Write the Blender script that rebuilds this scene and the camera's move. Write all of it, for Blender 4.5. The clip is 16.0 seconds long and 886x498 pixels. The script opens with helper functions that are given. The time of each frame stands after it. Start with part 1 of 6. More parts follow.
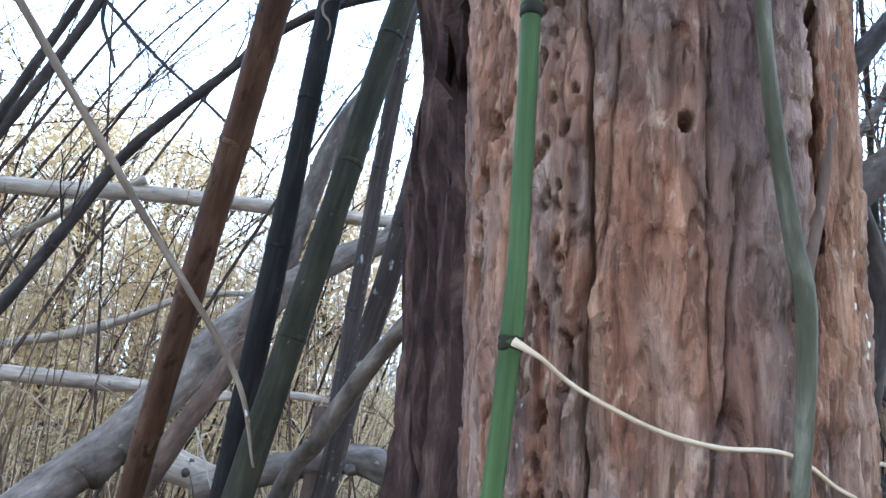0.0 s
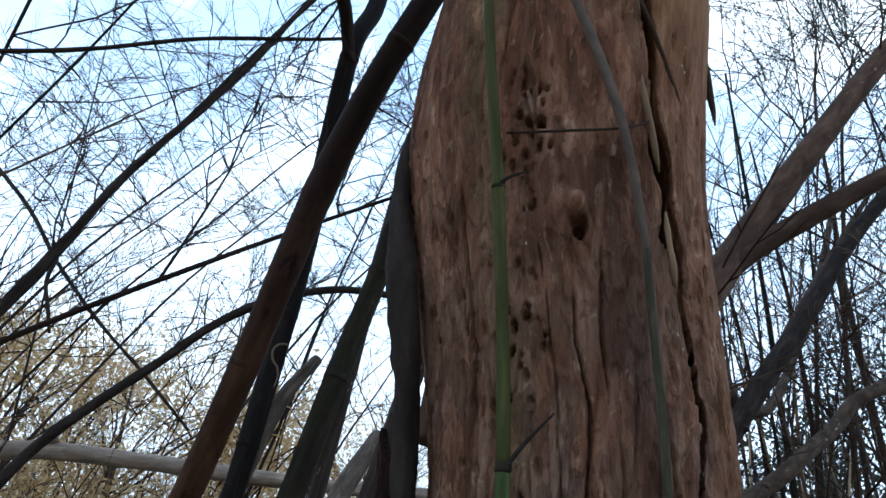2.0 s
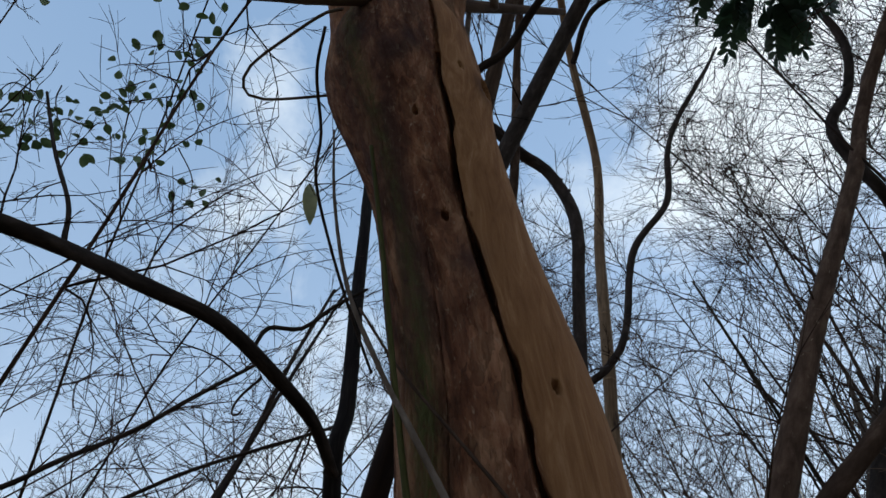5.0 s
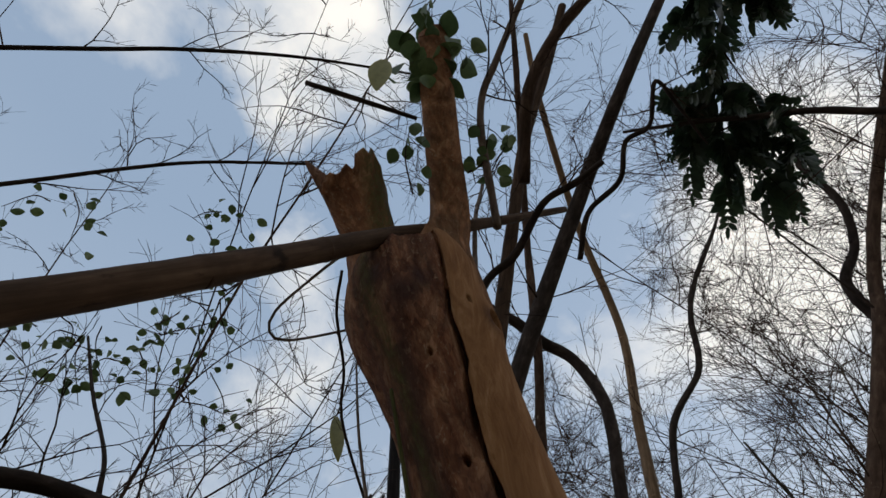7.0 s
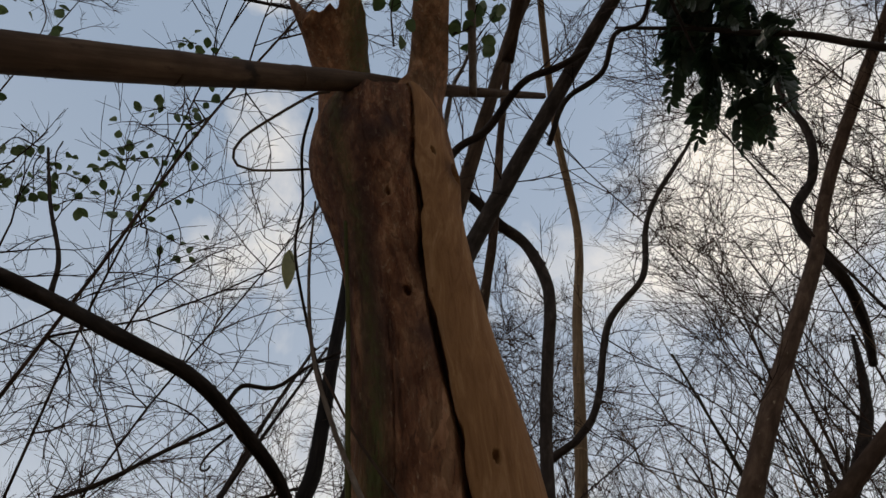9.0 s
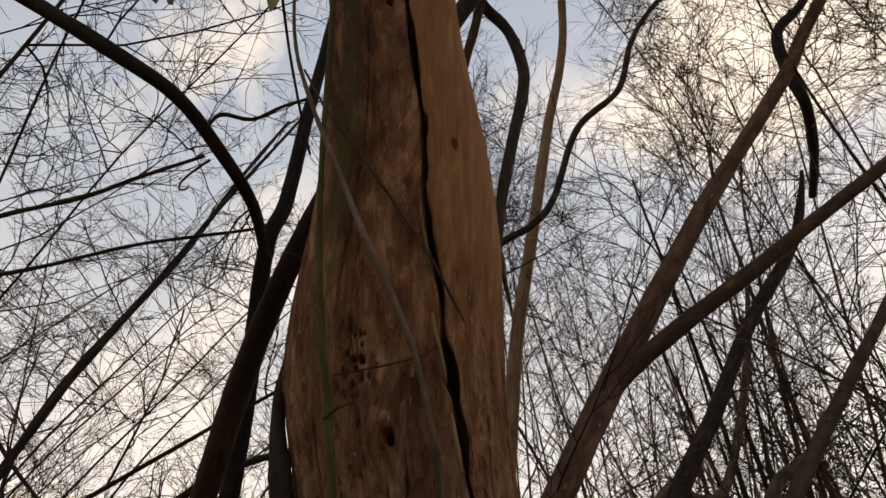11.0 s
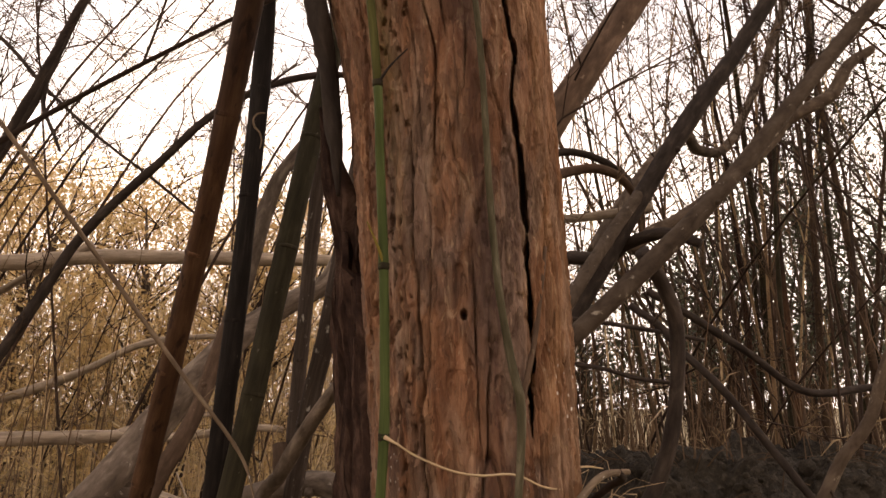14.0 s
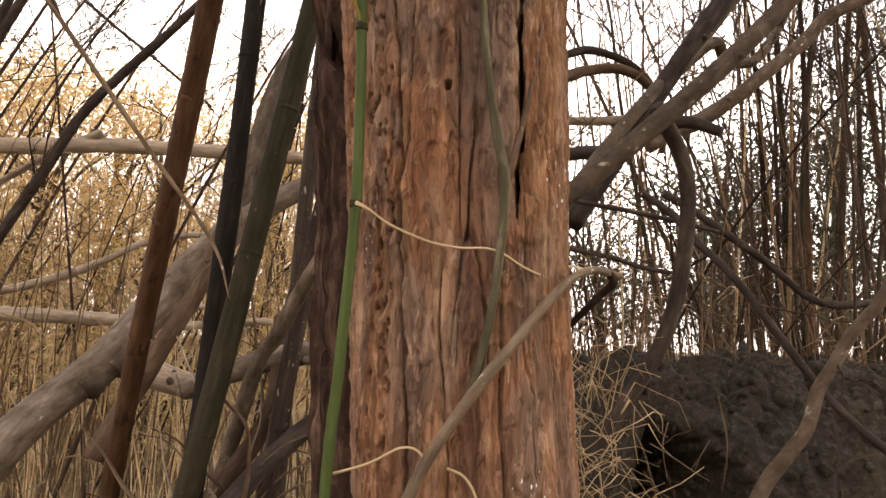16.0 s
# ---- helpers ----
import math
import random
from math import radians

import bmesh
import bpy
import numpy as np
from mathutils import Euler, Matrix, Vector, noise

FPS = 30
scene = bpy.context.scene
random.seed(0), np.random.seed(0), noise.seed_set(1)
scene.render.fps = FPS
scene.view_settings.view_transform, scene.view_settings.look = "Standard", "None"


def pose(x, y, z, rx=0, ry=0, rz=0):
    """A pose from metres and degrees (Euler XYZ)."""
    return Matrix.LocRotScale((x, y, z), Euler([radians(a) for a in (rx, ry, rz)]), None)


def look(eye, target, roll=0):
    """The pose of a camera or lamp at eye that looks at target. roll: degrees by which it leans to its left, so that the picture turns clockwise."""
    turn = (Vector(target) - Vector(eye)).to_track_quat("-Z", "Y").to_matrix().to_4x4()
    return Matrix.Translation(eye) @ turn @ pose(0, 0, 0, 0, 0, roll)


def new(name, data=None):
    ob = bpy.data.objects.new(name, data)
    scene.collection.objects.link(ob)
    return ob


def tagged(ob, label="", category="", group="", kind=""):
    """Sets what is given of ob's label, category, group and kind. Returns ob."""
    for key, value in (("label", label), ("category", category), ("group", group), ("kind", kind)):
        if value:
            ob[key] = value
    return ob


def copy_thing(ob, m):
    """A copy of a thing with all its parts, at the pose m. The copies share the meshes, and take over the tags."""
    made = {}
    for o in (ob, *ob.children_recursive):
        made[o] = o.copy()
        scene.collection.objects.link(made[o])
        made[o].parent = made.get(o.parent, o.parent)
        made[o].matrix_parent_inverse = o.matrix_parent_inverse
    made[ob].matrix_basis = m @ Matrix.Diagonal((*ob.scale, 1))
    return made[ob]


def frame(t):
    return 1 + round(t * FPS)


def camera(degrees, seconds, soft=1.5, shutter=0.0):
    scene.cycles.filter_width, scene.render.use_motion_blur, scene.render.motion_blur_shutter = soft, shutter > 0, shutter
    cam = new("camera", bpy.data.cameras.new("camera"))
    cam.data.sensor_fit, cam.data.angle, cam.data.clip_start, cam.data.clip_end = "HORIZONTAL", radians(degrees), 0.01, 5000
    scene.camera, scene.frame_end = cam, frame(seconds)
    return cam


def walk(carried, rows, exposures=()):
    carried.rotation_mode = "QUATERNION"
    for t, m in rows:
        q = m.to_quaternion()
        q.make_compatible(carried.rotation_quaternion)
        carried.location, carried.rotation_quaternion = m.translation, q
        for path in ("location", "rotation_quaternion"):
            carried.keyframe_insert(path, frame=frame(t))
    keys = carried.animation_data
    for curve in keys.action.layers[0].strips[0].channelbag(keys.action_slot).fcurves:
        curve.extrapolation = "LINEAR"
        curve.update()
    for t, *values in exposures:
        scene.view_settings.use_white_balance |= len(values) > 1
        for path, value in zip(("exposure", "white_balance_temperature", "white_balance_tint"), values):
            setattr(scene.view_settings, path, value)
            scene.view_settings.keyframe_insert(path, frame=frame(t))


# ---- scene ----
cam = camera(67.4, 16.0)
PATH = [
    (0, (-0.008, 0.239, 1.319), (-0.044, 2.186, 1.776), 5.9),
    (0.5, (-0.005, 0.233, 1.42), (0.042, 2.168, 1.924), 5.9),
    (1, (-0.007, 0.176, 1.538), (0.077, 2.048, 2.236), 5.9),
    (1.5, (-0.056, 0.11, 1.629), (0.101, 1.899, 2.51), 8.2),
    (2, (-0.096, 0.02, 1.72), (0.001, 1.756, 2.709), 7.8),
    (2.5, (-0.088, -0.034, 1.789), (-0.023, 1.651, 2.864), 5.6),
    (3, (-0.069, -0.084, 1.858), (-0.043, 1.533, 3.035), 0.4),
    (3.5, (-0.051, -0.148, 1.923), (-0.011, 1.412, 3.174), -2.9),
    (4, (-0.033, -0.229, 1.975), (0.019, 1.235, 3.336), -5.0),
    (4.2, (-0.025, -0.264, 1.991), (0.032, 1.165, 3.389), -5.9),
    (6.3, (0.059, -0.463, 2.073), (0.099, 0.551, 3.796), -12.8),
    (6.5, (0.064, -0.487, 2.063), (0.106, 0.478, 3.815), -13.7),
    (7, (0.068, -0.527, 2.068), (0.115, 0.334, 3.873), -15.0),
    (7.5, (0.086, -0.546, 2.071), (0.182, 0.249, 3.904), -19.2),
    (8, (0.082, -0.529, 2.061), (0.164, 0.328, 3.866), -17.1),
    (8.5, (0.065, -0.485, 2.02), (0.152, 0.531, 3.74), -11.7),
    (8.7, (0.071, -0.472, 1.999), (0.15, 0.601, 3.685), -9.4),
    (10.8, (0.064, -0.367, 1.701), (0.253, 1.121, 3.023), -3.1),
    (11, (0.064, -0.362, 1.678), (0.236, 1.168, 2.954), -2.4),
    (11.5, (0.045, -0.337, 1.627), (0.219, 1.327, 2.723), -1.6),
    (12, (0.048, -0.327, 1.591), (0.224, 1.448, 2.495), -1.2),
    (12.5, (0.056, -0.311, 1.541), (0.234, 1.516, 2.336), -0.5),
    (13, (0.047, -0.311, 1.496), (0.231, 1.558, 2.183), -0.3),
    (13.5, (0.042, -0.3, 1.441), (0.217, 1.597, 2.049), -0.1),
    (14, (0.041, -0.26, 1.397), (0.191, 1.679, 1.864), -0.3),
    (14.5, (0.04, -0.231, 1.367), (0.19, 1.715, 1.801), 0.0),
    (15, (0.078, -0.212, 1.338), (0.179, 1.749, 1.716), 0.9),
    (15.5, (0.1, -0.194, 1.312), (0.17, 1.775, 1.656), 1.3),
    (16, (0.102, -0.155, 1.194), (0.198, 1.822, 1.476), 1.8),
]
EXPOSURES = [(0.0, 3.0, 4500, 0), (0.5, 2.75, 4550, -1), (1.0, 2.35, 4700, -2), (1.5, 1.66, 4900, -1), (2.0, 1.2, 4950, 0), (2.5, 0.80, 5050, 0), (3.0, 0.55, 5100, 1), (4.2, 0.05, 5150, 2), (6.3, -0.08, 6050, 6),
             (8.7, -0.16, 6600, 9), (10.8, 0.1, 7600, 13), (11.5, 0.38, 8050, 17), (12.5, 1.0, 8700, 23), (13.5, 1.5, 9000, 24), (14.5, 1.87, 8800, 21), (16.0, 2.4, 8000, 16)]
walk(cam, [(t, look(eye, target, roll)) for t, eye, target, roll in PATH], EXPOSURES)
SKY_GAIN, VEIL, CLOUD, HAZE, SUN = 0.10, (0.46, 0.575, 0.75), (1.15, 1.07, 0.98), (0.90, 0.90, 0.91), 0.45

# ---------------------------------------------------------------- light
sun_el, sun_az = radians(24), radians(62)
world = bpy.data.worlds.new("overcast_sky")
scene.world = world
world.use_nodes = True
wt = world.node_tree
wt.nodes.clear()


def node(tree, kind, **kw):
    n = tree.nodes.new(kind)
    for key, value in kw.items():
        if key in n.inputs:
            n.inputs[key].default_value = value
    return n


def ramp(tree, fac, stops, interp="LINEAR"):
    n = tree.nodes.new("ShaderNodeValToRGB")
    n.color_ramp.interpolation = interp
    els = n.color_ramp.elements
    while len(els) < len(stops):
        els.new(0.5)
    for e, (p, c) in zip(els, stops):
        e.position, e.color = p, (*c, 1.0) if len(c) == 3 else c
    tree.links.new(fac, n.inputs[0])
    return n.outputs[0]


def mixrgb(tree, fac, a, b, blend="MIX"):
    n = tree.nodes.new("ShaderNodeMix")
    n.data_type, n.blend_type = "RGBA", blend
    for sock, v in ((n.inputs[0], fac), (n.inputs[6], a), (n.inputs[7], b)):
        if hasattr(v, "is_linked"):
            tree.links.new(v, sock)
        else:
            sock.default_value = v if isinstance(v, float) else (*v, 1.0)
    return n.outputs[2]


sky = wt.nodes.new("ShaderNodeTexSky")
sky.sky_type, sky.sun_disc, sky.sun_elevation, sky.sun_rotation = "NISHITA", False, sun_el, sun_az
sky.air_density, sky.dust_density, sky.ozone_density = 1.0, 2.0, 1.5
skycol = mixrgb(wt, 1.0, sky.outputs[0], (SKY_GAIN, SKY_GAIN, SKY_GAIN), "MULTIPLY")
wco = wt.nodes.new("ShaderNodeTexCoord")
cl = node(wt, "ShaderNodeTexNoise", Scale=2.3, Detail=7.0, Roughness=0.55, Distortion=0.3)
wt.links.new(wco.outputs["Generated"], cl.inputs["Vector"])


def bank(total, way, spread, lift):
    """Gather the clouds round one direction of the sky (or part them, with a negative lift)."""
    dot = wt.nodes.new("ShaderNodeVectorMath")
    dot.operation = "DOT_PRODUCT"
    wt.links.new(wco.outputs["Generated"], dot.inputs[0])
    dot.inputs[1].default_value = Vector(way).normalized()
    near = wt.nodes.new("ShaderNodeMapRange")
    near.interpolation_type = "SMOOTHSTEP"
    near.inputs[1].default_value, near.inputs[2].default_value, near.inputs[4].default_value = math.cos(radians(spread)), 1.0, lift
    wt.links.new(dot.outputs["Value"], near.inputs[0])
    add = wt.nodes.new("ShaderNodeMath")
    add.operation = "ADD"
    wt.links.new(total, add.inputs[0])
    wt.links.new(near.outputs[0], add.inputs[1])
    return add.outputs[0]


mass = cl.outputs["Fac"]
for way, spread, lift in (((-0.09, 0.14, 0.985), 11, 0.22), ((0.51, 0.41, 0.755), 13, 0.24), ((-0.35, 0.28, 0.894), 20, -0.10), ((0.23, 0.23, 0.945), 13, -0.12)):
    mass = bank(mass, way, spread, lift)
cloud = ramp(wt, mass, [(0.53, (0, 0, 0)), (0.70, (1, 1, 1))])
sep = wt.nodes.new("ShaderNodeSeparateXYZ")
wt.links.new(wco.outputs["Generated"], sep.inputs[0])
haze = ramp(wt, sep.outputs[2], [(0.0, (1, 1, 1)), (0.30, (0.85, 0.85, 0.85)), (0.62, (0.22, 0.22, 0.22)), (0.90, (0.0, 0.0, 0.0))])
veil = mixrgb(wt, 0.7, skycol, VEIL)
withcloud = mixrgb(wt, cloud, veil, CLOUD)
allsky = mixrgb(wt, haze, withcloud, HAZE)
bg = node(wt, "ShaderNodeBackground", Strength=1.0)
wt.links.new(allsky, bg.inputs[0])
wout = wt.nodes.new("ShaderNodeOutputWorld")
wt.links.new(bg.outputs[0], wout.inputs[0])

sun = new("sun", bpy.data.lights.new("sun", "SUN"))
sun.data.energy, sun.data.angle, sun.data.color = SUN, radians(25), (1.0, 0.84, 0.64)
sun.matrix_world = look((0, 0, 0), (-math.sin(sun_az) * math.cos(sun_el), -math.cos(sun_az) * math.cos(sun_el), -math.sin(sun_el)))


# ---------------------------------------------------------------- materials
def material(name):
    m = bpy.data.materials.new(name)
    m.use_nodes = True
    tree = m.node_tree
    return m, tree, tree.nodes["Principled BSDF"]


def mapped(tree, scale, kind="UV"):
    co = tree.nodes.new("ShaderNodeTexCoord")
    mp = tree.nodes.new("ShaderNodeMapping")
    mp.inputs["Scale"].default_value = scale
    tree.links.new(co.outputs[kind], mp.inputs[0])
    return mp.outputs[0]


def noise_tex(tree, vec, scale, detail=5.0, rough=0.6, dist=0.0):
    n = node(tree, "ShaderNodeTexNoise", Scale=scale, Detail=detail, Roughness=rough, Distortion=dist)
    tree.links.new(vec, n.inputs["Vector"])
    return n.outputs["Fac"]


def bump(tree, bsdf, height, strength, distance):
    b = node(tree, "ShaderNodeBump", Strength=strength, Distance=distance)
    tree.links.new(height, b.inputs["Height"])
    tree.links.new(b.outputs[0], bsdf.inputs["Normal"])


def bark(name, dark, mid, light, streak=(60, 6, 1), rough=0.85, vary=0.25, bumped=0.004, patch=None, patch_at=0.62, fleck=(9, 4, 1), dark_above=None):
    """Wood or bark with grain along the length of the branch (u round it, v along it, in metres)."""
    m, tree, b = material(name)
    vec = mapped(tree, streak)
    grain = noise_tex(tree, vec, 1.0, 6.0, 0.65, 0.3)
    blot = noise_tex(tree, mapped(tree, (14, 7, 1)), 1.0, 4.0, 0.55)
    col = ramp(tree, grain, [(0.28, dark), (0.52, mid), (0.75, light)])
    col = mixrgb(tree, ramp(tree, blot, [(0.35, (0.0,) * 3), (0.7, (0.6,) * 3)]), col, dark)
    if patch:
        p = noise_tex(tree, mapped(tree, fleck), 1.3, 5.0, 0.6)
        col = mixrgb(tree, ramp(tree, p, [(patch_at, (0,) * 3), (patch_at + 0.08, (1,) * 3)]), col, patch)
    if dark_above:  # colour goes to near-black between these two heights
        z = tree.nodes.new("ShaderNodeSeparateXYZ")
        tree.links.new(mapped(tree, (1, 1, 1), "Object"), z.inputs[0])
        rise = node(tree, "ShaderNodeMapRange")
        rise.inputs[1].default_value, rise.inputs[2].default_value, rise.inputs[4].default_value = *dark_above, 0.8
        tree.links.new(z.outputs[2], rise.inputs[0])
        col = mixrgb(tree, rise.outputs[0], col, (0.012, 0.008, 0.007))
    info = tree.nodes.new("ShaderNodeObjectInfo")
    hsv = tree.nodes.new("ShaderNodeHueSaturation")
    rng = node(tree, "ShaderNodeMapRange")
    rng.inputs[3].default_value, rng.inputs[4].default_value = 1 - vary, 1 + vary
    tree.links.new(info.outputs["Random"], rng.inputs[0])
    tree.links.new(rng.outputs[0], hsv.inputs["Value"])
    tree.links.new(col, hsv.inputs["Color"])
    tree.links.new(hsv.outputs[0], b.inputs["Base Color"])
    b.inputs["Roughness"].default_value = rough
    b.inputs["Specular IOR Level"].default_value = 0.05
    bump(tree, b, grain, 0.7, bumped)
    return m


GREY_BARK = bark("grey_bark", (0.043, 0.031, 0.022), (0.115, 0.085, 0.065), (0.212, 0.166, 0.128), streak=(30, 11, 1), bumped=0.006, patch=(0.30, 0.255, 0.21), patch_at=0.66, fleck=(30, 14, 1))
SMOOTH_BARK = bark("smooth_grey_bark", (0.034, 0.023, 0.016), (0.086, 0.061, 0.044), (0.135, 0.100, 0.074), streak=(22, 14, 1), bumped=0.006, patch=(0.30, 0.25, 0.20), patch_at=0.63, fleck=(26, 16, 1))
DARK_BARK = bark("dark_bark", (0.018, 0.013, 0.011), (0.042, 0.031, 0.025), (0.088, 0.065, 0.051), streak=(30, 9, 1), bumped=0.007)
BROWN_BARK = bark("brown_bark", (0.034, 0.021, 0.014), (0.084, 0.051, 0.034), (0.145, 0.094, 0.064), streak=(30, 8, 1), bumped=0.008, patch=(0.26, 0.19, 0.13), patch_at=0.66, fleck=(30, 12, 1))
PALE_WOOD = bark("pale_dry_wood", (0.12, 0.088, 0.064), (0.27, 0.205, 0.15), (0.41, 0.33, 0.25), streak=(40, 6, 1), patch=(0.08, 0.06, 0.046), patch_at=0.62, fleck=(20, 9, 1))
STICK_BARK = bark("lichened_stick", (0.06, 0.04, 0.028), (0.15, 0.105, 0.07), (0.24, 0.18, 0.125), streak=(60, 14, 1), patch=(0.5, 0.46, 0.40), patch_at=0.64, fleck=(70, 36, 1))
RED_SLAB = bark("rotten_bark", (0.010, 0.006, 0.005), (0.055, 0.030, 0.022), (0.19, 0.112, 0.08), streak=(50, 12, 1), bumped=0.014)
BROWN_CANE = bark("brown_bamboo", (0.030, 0.014, 0.008), (0.080, 0.039, 0.021), (0.140, 0.078, 0.044), streak=(40, 6, 1), rough=0.7, bumped=0.001, patch=(0.028, 0.014, 0.009), patch_at=0.57, fleck=(22, 9, 1), dark_above=(1.95, 2.7))
BLACK_CANE = bark("black_bamboo", (0.008, 0.006, 0.005), (0.016, 0.012, 0.010), (0.040, 0.031, 0.026), streak=(70, 6, 1), rough=0.75, bumped=0.001, patch=(0.12, 0.105, 0.09), patch_at=0.69, fleck=(60, 26, 1))
OLIVE_CANE = bark("olive_bamboo", (0.013, 0.010, 0.006), (0.033, 0.0265, 0.0145), (0.060, 0.048, 0.028), streak=(50, 6, 1), rough=0.7, bumped=0.001, patch=(0.13, 0.115, 0.092), patch_at=0.66, fleck=(55, 24, 1))
SPOTTED_CANE = bark("lichen_bamboo", (0.022, 0.016, 0.013), (0.05, 0.036, 0.029), (0.095, 0.072, 0.058), streak=(70, 4, 1), rough=0.75, bumped=0.002, patch=(0.24, 0.215, 0.19), patch_at=0.62, fleck=(34, 16, 1))
TAN_CANE = bark("tan_bamboo", (0.10, 0.058, 0.030), (0.22, 0.138, 0.075), (0.34, 0.235, 0.14), streak=(50, 3, 1), rough=0.6, bumped=0.001, patch=(0.06, 0.038, 0.027), patch_at=0.6, fleck=(10, 3, 1))
OLD_CANE = bark("weathered_bamboo", (0.026, 0.016, 0.010), (0.065, 0.039, 0.024), (0.115, 0.073, 0.046), streak=(40, 3, 1), rough=0.75, bumped=0.001, patch=(0.02, 0.013, 0.010), patch_at=0.58, fleck=(12, 5, 1))
TWIG = bark("twig_bark", (0.018, 0.011, 0.008), (0.043, 0.027, 0.019), (0.084, 0.055, 0.040), vary=0.45)
REED = bark("dry_reed", (0.24, 0.160, 0.088), (0.47, 0.335, 0.195), (0.66, 0.500, 0.320), vary=0.35)
BROWN_REED = bark("brown_stalk", (0.045, 0.027, 0.017), (0.112, 0.070, 0.043), (0.21, 0.138, 0.086), vary=0.45)
STRAW = bark("straw", (0.20, 0.135, 0.075), (0.36, 0.25, 0.15), (0.50, 0.38, 0.24))
MOSSY_CANE = bark("mossy_cane", (0.030, 0.029, 0.008), (0.060, 0.056, 0.017), (0.104, 0.094, 0.032), streak=(90, 10, 1), rough=0.65, vary=0.0, bumped=0.0008)
GREEN_CANE = bark("green_cane", (0.027, 0.036, 0.011), (0.049, 0.064, 0.020), (0.085, 0.102, 0.038), streak=(90, 5, 1), rough=0.5, vary=0.0, bumped=0.0006)
YELLOW_SHOOT = bark("yellow_shoot", (0.105, 0.074, 0.015), (0.180, 0.130, 0.031), (0.236, 0.180, 0.056), streak=(90, 14, 1), rough=0.6, vary=0.0, bumped=0.0005)
GREYGREEN = bark("grey_green_stem", (0.030, 0.025, 0.014), (0.072, 0.060, 0.035), (0.17, 0.142, 0.098), streak=(90, 14, 1), rough=0.75, vary=0.1, bumped=0.001)


def trunk_material():
    m, tree, b = material("weathered_trunk_wood")
    obj = "Object"

    def attr(name):
        n = tree.nodes.new("ShaderNodeAttribute")
        n.attribute_name = name
        return n.outputs["Fac"]

    def math_(op, a, c):
        n = tree.nodes.new("ShaderNodeMath")
        n.operation = op
        for sock, v in zip(n.inputs, (a, c)):
            if isinstance(v, float):
                sock.default_value = v
            else:
                tree.links.new(v, sock)
        return n.outputs[0]

    fine = noise_tex(tree, mapped(tree, (210, 210, 11), obj), 1.0, 5.0, 0.65, 0.8)
    streak = noise_tex(tree, mapped(tree, (30, 30, 4.2), obj), 1.0, 6.0, 0.60, 1.4)
    blot = noise_tex(tree, mapped(tree, (13, 13, 3.2), obj), 1.0, 5.0, 0.6, 0.8)
    fleck = noise_tex(tree, mapped(tree, (70, 70, 24), obj), 1.0, 4.0, 0.6, 1.0)
    crumb = noise_tex(tree, mapped(tree, (240, 240, 110), obj), 1.0, 4.0, 0.7)
    wood = ramp(tree, streak, [(0.26, (0.052, 0.021, 0.011)), (0.40, (0.138, 0.060, 0.032)), (0.55, (0.215, 0.105, 0.059)), (0.74, (0.33, 0.195, 0.117))])
    grey = ramp(tree, streak, [(0.26, (0.056, 0.032, 0.024)), (0.48, (0.142, 0.088, 0.065)), (0.74, (0.255, 0.170, 0.122))])
    col = mixrgb(tree, ramp(tree, blot, [(0.43, (0,) * 3), (0.58, (0.92,) * 3)]), wood, grey)
    red = ramp(tree, blot, [(0.39, (0.026, 0.009, 0.004)), (0.47, (0.094, 0.032, 0.014)), (0.55, (0.205, 0.082, 0.036)), (0.63, (0.36, 0.180, 0.090))])
    col = mixrgb(tree, attr("upper"), col, mixrgb(tree, 0.22, red, wood))
    col = mixrgb(tree, ramp(tree, fleck, [(0.60, (0,) * 3), (0.68, (0.6,) * 3)]), col, (0.33, 0.215, 0.135))
    flakes = node(tree, "ShaderNodeTexVoronoi", Scale=1.0)
    warped = tree.nodes.new("ShaderNodeVectorMath")
    warped.operation = "ADD"
    wob = node(tree, "ShaderNodeTexNoise", Scale=1.0, Detail=3.0)
    tree.links.new(mapped(tree, (60, 60, 25), obj), wob.inputs["Vector"])
    tree.links.new(mapped(tree, (62, 62, 17), obj), warped.inputs[0])
    tree.links.new(wob.outputs["Color"], warped.inputs[1])
    tree.links.new(warped.outputs[0], flakes.inputs["Vector"])
    tone = node(tree, "ShaderNodeMapRange")
    tone.inputs[3].default_value, tone.inputs[4].default_value = 0.68, 1.30
    chan = tree.nodes.new("ShaderNodeSeparateColor")
    tree.links.new(flakes.outputs["Color"], chan.inputs[0])
    tree.links.new(chan.outputs[0], tone.inputs[0])
    plate = tree.nodes.new("ShaderNodeHueSaturation")
    tree.links.new(col, plate.inputs["Color"])
    tree.links.new(tone.outputs[0], plate.inputs["Value"])
    col = plate.outputs[0]
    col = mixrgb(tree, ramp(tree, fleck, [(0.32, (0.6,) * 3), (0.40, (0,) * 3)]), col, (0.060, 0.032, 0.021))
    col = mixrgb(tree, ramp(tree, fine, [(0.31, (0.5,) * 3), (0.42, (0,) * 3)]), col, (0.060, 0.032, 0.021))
    smooth = ramp(tree, streak, [(0.25, (0.130, 0.056, 0.021)), (0.55, (0.220, 0.108, 0.045)), (0.8, (0.32, 0.182, 0.090))])
    col = mixrgb(tree, attr("panel"), col, smooth)
    col = mixrgb(tree, attr("dark_mask"), col, (0.052, 0.028, 0.024))
    col = mixrgb(tree, math_("MULTIPLY", attr("moss"), ramp(tree, fleck, [(0.35, (0.25,) * 3), (0.6, (1,) * 3)])), col, (0.075, 0.072, 0.024))
    spots = node(tree, "ShaderNodeTexVoronoi", Scale=1.0)
    tree.links.new(mapped(tree, (130, 130, 60), obj), spots.inputs["Vector"])
